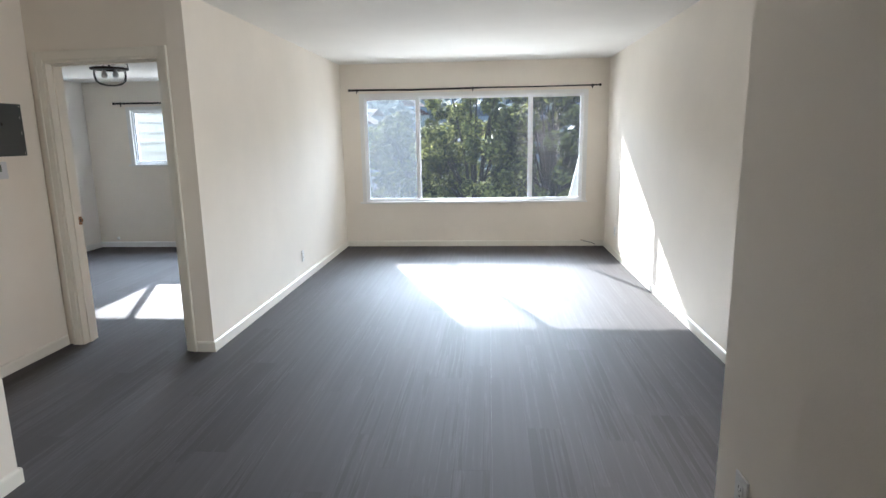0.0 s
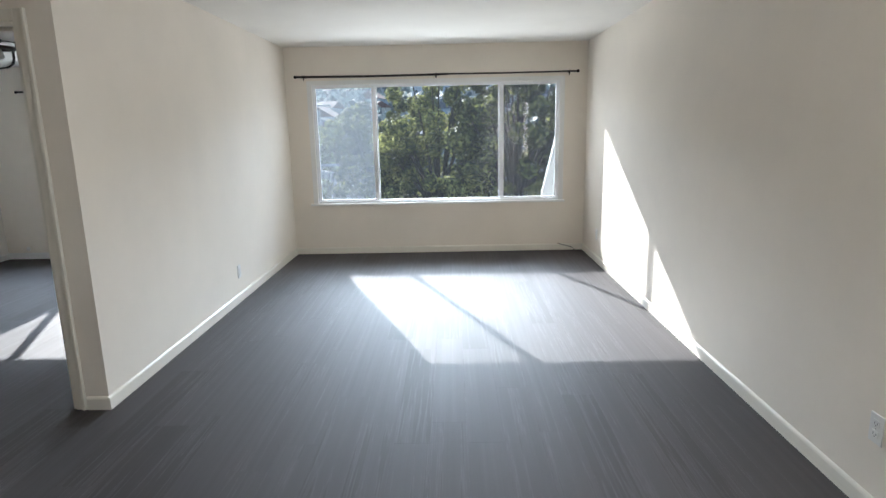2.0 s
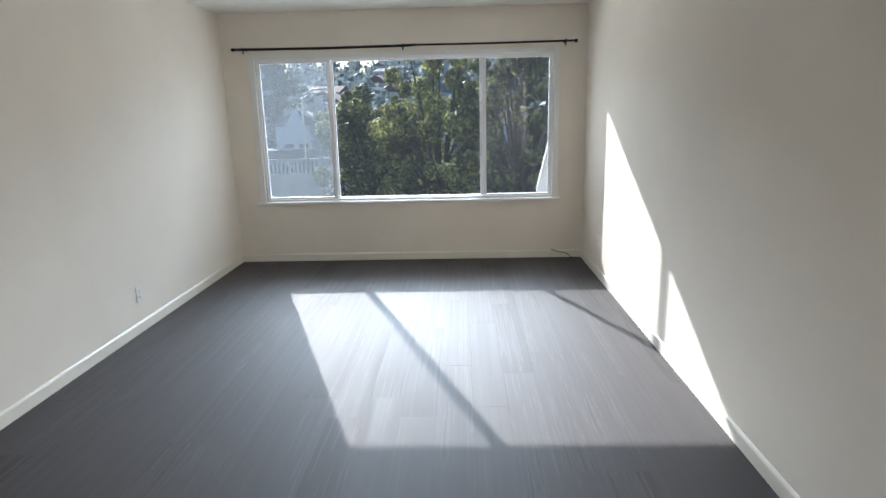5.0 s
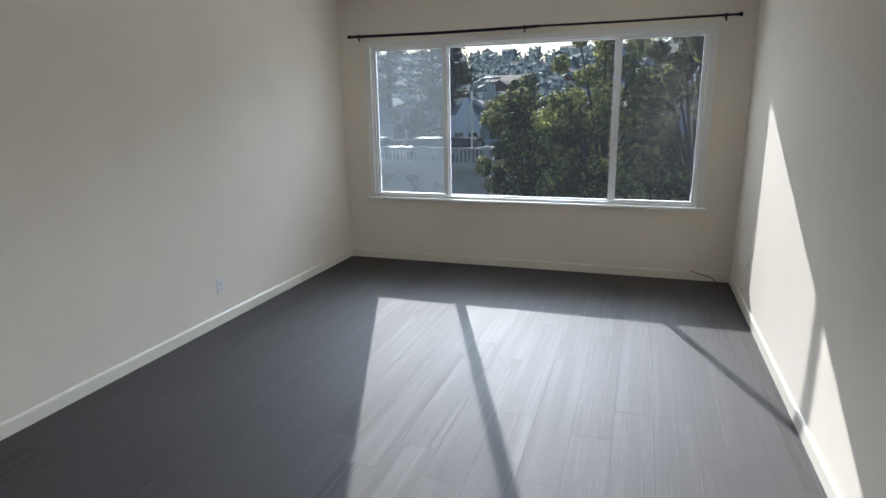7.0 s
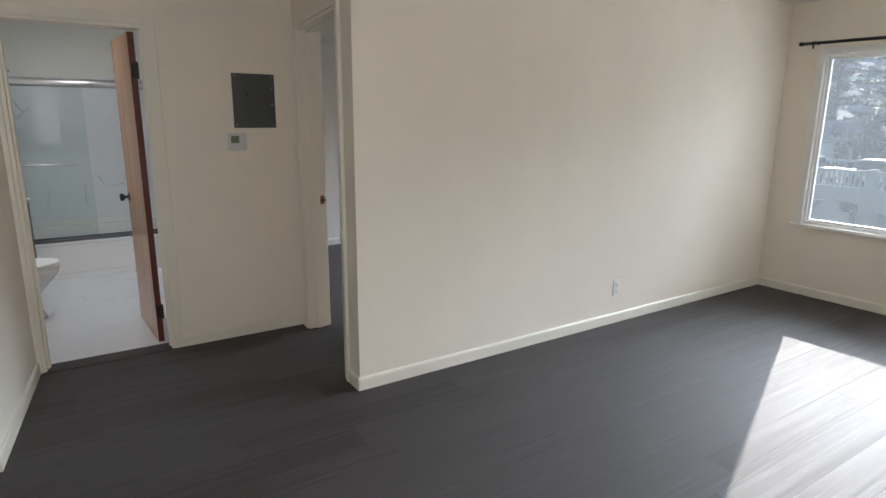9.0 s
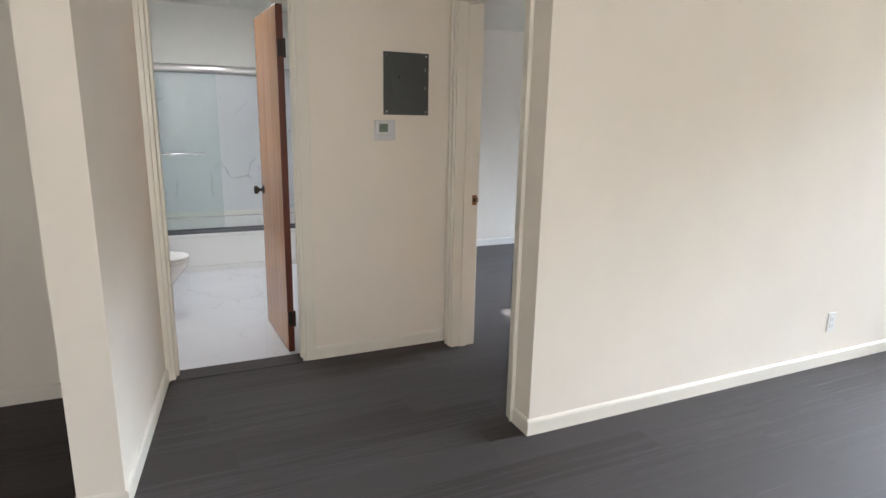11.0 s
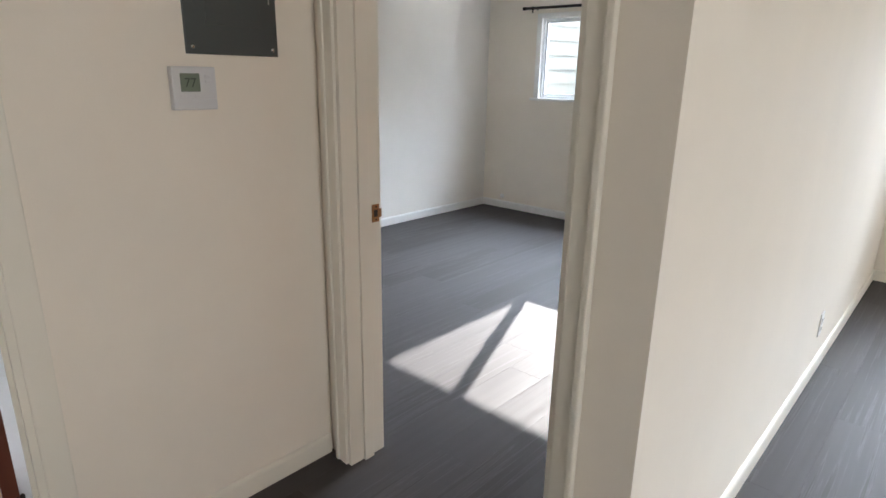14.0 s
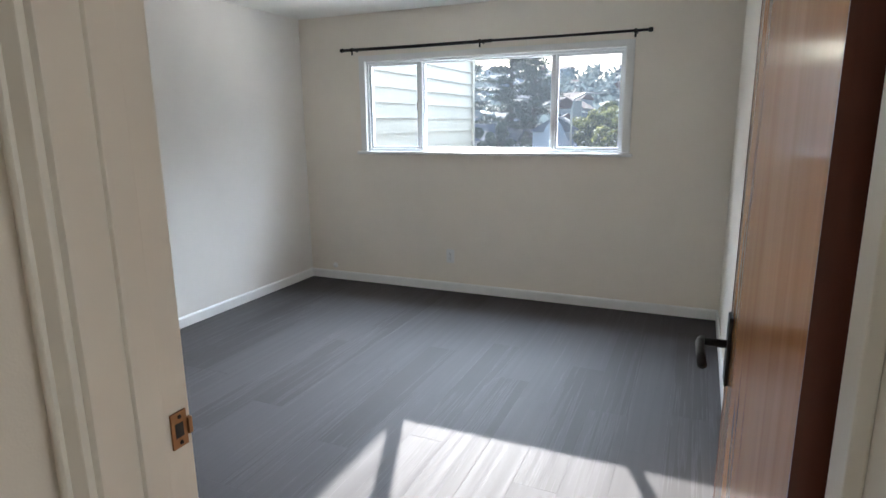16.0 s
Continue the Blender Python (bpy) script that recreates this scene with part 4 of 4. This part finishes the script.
for gx in (-0.55, 0.55):
    for gz in (-0.6, 1.9):
        gw = part("window", boxes((gx - 0.42, gx + 0.42, -4.66, -4.59, gz - 0.75, gz + 0.75)), STUCCO[0], gh)
        part("pane", boxes((gx - 0.34, gx + 0.34, -4.68, -4.661, gz - 0.67, gz + 0.67)), DARKPANE, gw)
house((-18.0, 52, -3.4), 6.0, 7, 3.4, STUCCO[3], ROOFING, 0.0, False, "grey house with a dark roof beyond the viaduct")
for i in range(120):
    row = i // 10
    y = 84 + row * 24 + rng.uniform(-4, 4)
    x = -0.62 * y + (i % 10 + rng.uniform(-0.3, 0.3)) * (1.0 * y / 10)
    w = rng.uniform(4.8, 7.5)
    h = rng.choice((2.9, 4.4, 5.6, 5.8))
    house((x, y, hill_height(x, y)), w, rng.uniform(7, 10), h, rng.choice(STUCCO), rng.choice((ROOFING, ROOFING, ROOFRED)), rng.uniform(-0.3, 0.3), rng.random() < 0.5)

# viaduct with balustrade
via = thing("viaduct", (0, 37, GZ), "grey concrete viaduct with a balustrade and arches", "bridge", "", "structure")
DZ = -2.03 - GZ
part("deck", boxes((-60, 40, -4, 4, DZ - 0.45, DZ), (-60, 40, -4.25, -4, DZ - 0.35, DZ + 0.12)), CONCRETE, via)
part("roadway", boxes((-60, 40, -3.6, 3.6, DZ + 0.001, DZ + 0.02)), ASPHALT, via)
part("handrail", boxes((-60, 40, -4.15, -3.90, DZ + 0.85, DZ + 1.0), (-60, 40, 3.9, 4.15, DZ + 0.85, DZ + 1.0)), CONCRETE, via)
for px in range(-58, 40, 4):
    part("post", boxes((px - 0.18, px + 0.18, -4.2, -3.85, DZ, DZ + 1.08)), CONCRETE, via)
bal = bmesh.new()
for k in range(380):
    bx = -58 + k * 0.25
    box(bx - 0.07, bx + 0.07, -4.07, -3.97, DZ + 0.1, DZ + 0.86, 0, bal)
part("balusters", bal, CONCRETE, via, kind="stuff")
for k in range(-5, 4):
    x0 = k * 11.0 - 6.4
    ar = bmesh.new()
    n = 14
    lo, hi = [], []
    for j in range(n + 1):
        a = math.pi * j / n
        lo.append((x0 + 5.5 - 4.6 * math.cos(a), DZ - 3.6 + 2.9 * math.sin(a)))
        hi.append((x0 + 5.5 - 5.5 * math.cos(a) if 0 < j < n else x0 + (0 if j == 0 else 11.0), DZ - 0.45))
    for yy in (-3.7, 3.7):
        L = [ar.verts.new((x, yy, z)) for x, z in lo]
        U = [ar.verts.new((x, yy, z)) for x, z in hi]
        for j in range(n):
            ar.faces.new((L[j], L[j + 1], U[j + 1], U[j]))
    for j in range(n):
        q = [ar.verts.new(p) for p in ((lo[j][0], -3.7, lo[j][1]), (lo[j + 1][0], -3.7, lo[j + 1][1]), (lo[j + 1][0], 3.7, lo[j + 1][1]), (lo[j][0], 3.7, lo[j][1]))]
        ar.faces.new(q)
    part("arch", ar, CONCRETE, via)
    part("pier", boxes((x0 - 0.9, x0 + 0.9, -3.9, 3.9, -0.5, DZ - 0.45)), CONCRETE, via)


def car(at, paint, label):
    c = thing("car", at, label, "car", "parked cars")
    part("body", boxes((-2.1, 2.1, -0.85, 0.85, 0.28, 0.85), bevel=0.12), paint, c)
    cab = boxes((-1.3, 1.0, -0.74, 0.74, 0.80, 1.42), bevel=0.16)
    part("cabin", cab, DARKPANE, c, "dark glazed cabin")
    part("roof_panel", boxes((-1.05, 0.75, -0.62, 0.62, 1.41, 1.45), bevel=0.02), paint, c)
    for wx in (-1.3, 1.3):
        for wy in (-0.8, 0.8):
            part("wheel", lathe([(0.31, -0.1), (0.33, -0.06), (0.33, 0.06), (0.31, 0.1)], (wx, wy, 0.33), "Y", 18), TYRE, c)
    return c


for cxp, paint, lab in ((-8.1, 1, "dark car on the viaduct"), (-10.2, 0, "white car on the viaduct"), (-14.6, 0, "white car on the viaduct"), (-17.0, 0, "white car on the viaduct"), (-20.5, 1, "dark car on the viaduct"), (-24.5, 0, "white car on the viaduct")):
    car((cxp, 35.4, -2.01), CARPAINT[paint], lab)


def tree(name, at, radii, crown_z, leafmat, count, leaf, seed, label, lobes=26):
    """Trunk with limbs and a crown of leaf clumps; at is the foot, crown_z the crown's middle."""
    r = random.Random(seed)
    t = thing(name, at, label, "tree")
    cz = crown_z - at[2]
    limbs = tube([(0, 0, -0.3), (0.1, 0, cz * 0.4), (-0.05, 0.1, cz * 0.8), (0.1, 0, cz + radii[2] * 0.5)], 0.2, 9, radii=[0.24, 0.18, 0.11, 0.03])
    centers = []
    for k in range(lobes):
        while True:
            p = Vector((r.uniform(-1, 1), r.uniform(-1, 1), r.uniform(-1, 1)))
            if 0.45 < p.length < 1.05:
                break
        c = Vector((p.x * radii[0], p.y * radii[1], p.z * radii[2] + cz))
        centers.append((c, r.uniform(0.12, 0.27) * min(radii)))
        if k % 2 == 0:
            mid = Vector((c.x * 0.35, c.y * 0.35, (c.z + cz * 0.6) / 2))
            tube([(0, 0, cz * 0.45 + 0.1 * k / lobes), mid, c], 0.08, 6, limbs, radii=[0.12, 0.07, 0.02])
    part("trunk", limbs, BARK, t)
    n = count
    cs = np.random.RandomState(seed)
    which = cs.randint(0, lobes, n)
    cen = np.array([tuple(c[0]) for c in centers])[which]
    rad = np.array([c[1] for c in centers])[which]
    d = cs.normal(size=(n, 3))
    d /= np.linalg.norm(d, axis=1)[:, None]
    pos = cen + d * (rad * cs.uniform(0.55, 1.05, n))[:, None]
    out = d + cs.normal(size=(n, 3)) * 0.35
    out /= np.linalg.norm(out, axis=1)[:, None]
    u = np.cross(out, cs.normal(size=(n, 3)))
    u /= np.linalg.norm(u, axis=1)[:, None]
    w = np.cross(out, u)
    w /= np.linalg.norm(w, axis=1)[:, None]
    s = leaf * cs.uniform(0.6, 1.4, n)[:, None]
    quad = np.stack([pos - u * s, pos + w * s * 0.45, pos + u * s, pos - w * s * 0.45], axis=1).reshape(-1, 3)
    me = bpy.data.meshes.new("crown")
    me.from_pydata(quad.tolist(), [], [(4 * i, 4 * i + 1, 4 * i + 2, 4 * i + 3) for i in range(n)])
    me.materials.append(leafmat)
    ob = new("crown", me)
    ob.parent = t
    tagged(ob, kind="stuff")
    return t


def conifer(at, height, spread, seed, label):
    r = random.Random(seed)
    t = thing("conifer", at, label, "tree")
    wood = tube([(0, 0, -0.3), (0, 0, height)], 0.3, 9, radii=[0.42, 0.05])
    quads = []
    for k in range(76):
        z = height * (0.16 + 0.82 * k / 76)
        L = spread * (1 - (z / height) ** 1.3) * r.uniform(0.6, 1.15) + 0.3
        a = r.uniform(0, math.tau)
        tip = Vector((L * math.cos(a), L * math.sin(a), z + 0.10 * L))
        base = Vector((0, 0, z - 0.1))
        tube([base, (base + tip) / 2 + Vector((0, 0, 0.1)), tip], 0.05, 5, wood, radii=[0.08, 0.05, 0.015])
        for j in range(int(80 + 95 * L)):
            f = r.uniform(0.2, 1.0)
            p = base.lerp(tip, f) + Vector((r.gauss(0, 0.28), r.gauss(0, 0.28), r.gauss(0, 0.10)))
            u = Vector((r.gauss(0, 1), r.gauss(0, 1), r.gauss(0, 0.4))).normalized()
            w = u.cross(Vector((0, 0, 1))).normalized()
            s = r.uniform(0.13, 0.27)
            quads += [tuple(p - u * s), tuple(p + w * s * 0.4), tuple(p + u * s), tuple(p - w * s * 0.4)]
    part("trunk", wood, BARK, t)
    me = bpy.data.meshes.new("crown")
    me.from_pydata(quads, [], [(4 * i, 4 * i + 1, 4 * i + 2, 4 * i + 3) for i in range(len(quads) // 4)])
    me.materials.append(LEAF_CONIFER)
    ob = new("crown", me)
    ob.parent = t
    tagged(ob, kind="stuff")
    return t


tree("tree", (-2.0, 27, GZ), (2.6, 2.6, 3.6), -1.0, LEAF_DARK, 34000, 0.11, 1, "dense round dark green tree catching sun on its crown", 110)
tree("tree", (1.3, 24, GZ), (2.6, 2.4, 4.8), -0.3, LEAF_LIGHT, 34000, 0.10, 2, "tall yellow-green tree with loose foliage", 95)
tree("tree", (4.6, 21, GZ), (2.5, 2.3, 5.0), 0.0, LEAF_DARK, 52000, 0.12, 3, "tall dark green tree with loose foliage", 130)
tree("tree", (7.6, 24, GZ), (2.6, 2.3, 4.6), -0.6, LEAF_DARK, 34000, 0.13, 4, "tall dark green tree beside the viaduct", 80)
tree("tree", (-0.5, 31, GZ), (3.2, 2.0, 3.4), -3.4, LEAF_DARK, 20000, 0.12, 5, "low dark green tree under the viaduct", 40)
tree("tree", (3.0, 27, GZ), (3.4, 2.0, 3.2), -3.8, LEAF_DARK, 20000, 0.12, 6, "low dark green tree under the viaduct", 40)
tree("tree", (-6.6, 45, GZ), (2.6, 2.6, 2.6), -0.05, LEAF_LIGHT, 20000, 0.14, 8, "round yellow-green tree beyond the viaduct", 70)
tree("tree", (-1.8, 58, -6), (3.0, 3.0, 4.2), 1.2, LEAF_DARK, 14000, 0.18, 9, "dark green tree on the slope", 40)
tree("tree", (-15.0, 44, GZ), (2.0, 2.0, 3.0), -1.5, LEAF_CONIFER, 14000, 0.15, 12, "dark green tree beyond the viaduct", 50)
conifer((-13.6, 50, -6.5), 14.5, 4.6, 17, "tall dark cypress with flat layered boughs")
conifer((-17.5, 56, -6.5), 19.0, 5.2, 11, "tall dark cypress with flat layered boughs")
conifer((-24.0, 60, -6.5), 17.5, 5.0, 13, "tall dark cypress with flat layered boughs")
conifer((-31.0, 56, -6.5), 16.5, 5.0, 14, "tall dark cypress with flat layered boughs")

# far woods between the houses and on the ridge
wr = np.random.RandomState(5)
quads = []
for k in range(1000):
    y = wr.uniform(75, 470)
    x = wr.uniform(-0.75, 0.55) * y
    if y < 330 and wr.uniform() < 0.25:
        continue
    s = wr.uniform(2.2, 4.6)
    z0 = hill_height(x, y) + s * 0.8
    for j in range(34):
        d = wr.normal(size=3)
        d /= np.linalg.norm(d)
        p = np.array((x, y, z0)) + d * s * wr.uniform(0.6, 1.0) * np.array((1, 1, 1.1))
        u = wr.normal(size=3)
        u /= np.linalg.norm(u)
        w = np.cross(u, d)
        w /= np.linalg.norm(w) + 1e-6
        q = s * wr.uniform(0.22, 0.42)
        quads += [tuple(p - u * q), tuple(p + w * q * 0.7), tuple(p + u * q), tuple(p - w * q * 0.7)]
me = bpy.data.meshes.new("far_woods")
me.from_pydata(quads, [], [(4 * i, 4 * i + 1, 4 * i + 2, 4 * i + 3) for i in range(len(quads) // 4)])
me.materials.append(LEAF_HAZY)
tagged(new("far_woods", me), "hazy pale blue-green woods between the hillside houses", "trees", kind="stuff")

sl = thing("street_lamp", (-7.1, 33.5, -2.03), "grey street lamp with a curved arm on the viaduct", "street lamp")
part("pole", tube([(0, 0, 0), (0, 0, 4.2), (0.15, 0, 4.7), (0.7, 0, 5.0), (1.3, 0, 5.0)], 0.06, 8), BRUSHED, sl)
part("lamp_head", boxes((1.2, 1.75, -0.12, 0.12, 4.92, 5.05), bevel=0.03), CONCRETE, sl)

# ---- floors, last: planks and tiles ----
fl = structure("floor", skewed(boxes((-4.4, XH - 0.10, -2.30, -0.62, -0.0145, -0.006))), CONCRETE, "grey mortar bed under the marble tiles")
plank_floor = thing("floor_planks", (0, 0, 0), "dark grey-brown vinyl plank floor with wood grain", "floor", "", "structure")


def plank_mesh(w, length):
    bm = box(0, w, 0, length, -0.012, 0.0)
    top = [e for e in bm.edges if all(v.co.z > -0.001 for v in e.verts)]
    bmesh.ops.bevel(bm, geom=top, offset=0.0003, segments=1, affect="EDGES")
    return finish(bm, "plank", FLOOR)


PW, PL = 0.18, 1.22
meshes = {}


def plank(x, y, w, length):
    key = (round(w, 3), round(length, 2))
    if key not in meshes:
        meshes[key] = plank_mesh(key[0] - 0.0003, key[1] - 0.0003)
    ob = new("plank", meshes[key])
    ob.location = (x, y, 0)
    ob.parent = plank_floor


pr = random.Random(3)
x = XB - 0.02
while x < XE:
    w = min(PW, XE - x)
    y_to = YN
    y_from = 0.35 if x < XH - 0.2 else (-5.4 if x < 2.62 else -2.19)
    if XH - 0.2 <= x < XH:
        y_from = -5.4
    y = y_from - round(pr.uniform(0.1, PL), 1)
    while y < y_to:
        a, b = max(y, y_from), min(y + PL, y_to)
        if b - a > 0.02 and w > 0.01:
            plank(x, a, w, round(b - a, 2))
        y += PL
    x += PW

tile_floor = thing("bathroom_floor_tiles", (0, 0, 0), "white marble-look bathroom floor tiles", "floor", "", "structure")
ty = -2.30
tx0 = XH - 0.10
for i in range(4):
    for j in range(3):
        xa, xb = max(tx0 - (i + 1) * 0.60, TX + 0.002), tx0 - i * 0.60
        ya, yb = ty + j * 0.60, min(ty + (j + 1) * 0.60, -0.622)
        if xb - xa > 0.02:
            bm = box(xa + 0.0004, xb - 0.0004, ya + 0.0004, yb - 0.0004, -0.006, 0.0035)
            part("tile", skewed(bm), MARBLE_FLOOR, tile_floor)

wall_tiles = thing("shower_wall_tiles", (0, 0, 0), "white marble-look shower wall tiles with grey veins", "wall tiles", "", "structure")
for j in range(3):
    for k in range(2):
        ya, yb = -2.30 + j * 0.60, min(-2.30 + (j + 1) * 0.60, -0.62)
        za, zb = 0.40 + k * 0.72, 0.40 + (k + 1) * 0.72
        part("tile", skewed(box(-4.40, -4.391, ya + 0.001, yb - 0.001, za, zb - 0.002)), MARBLE_WALL, wall_tiles)
for ya, yb in ((-2.30, -2.291), (-0.629, -0.62)):
    for k in range(2):
        za, zb = 0.40 + k * 0.72, 0.40 + (k + 1) * 0.72
        part("tile", skewed(box(-4.389, TX - 0.005, ya, yb, za, zb - 0.002)), MARBLE_WALL, wall_tiles)
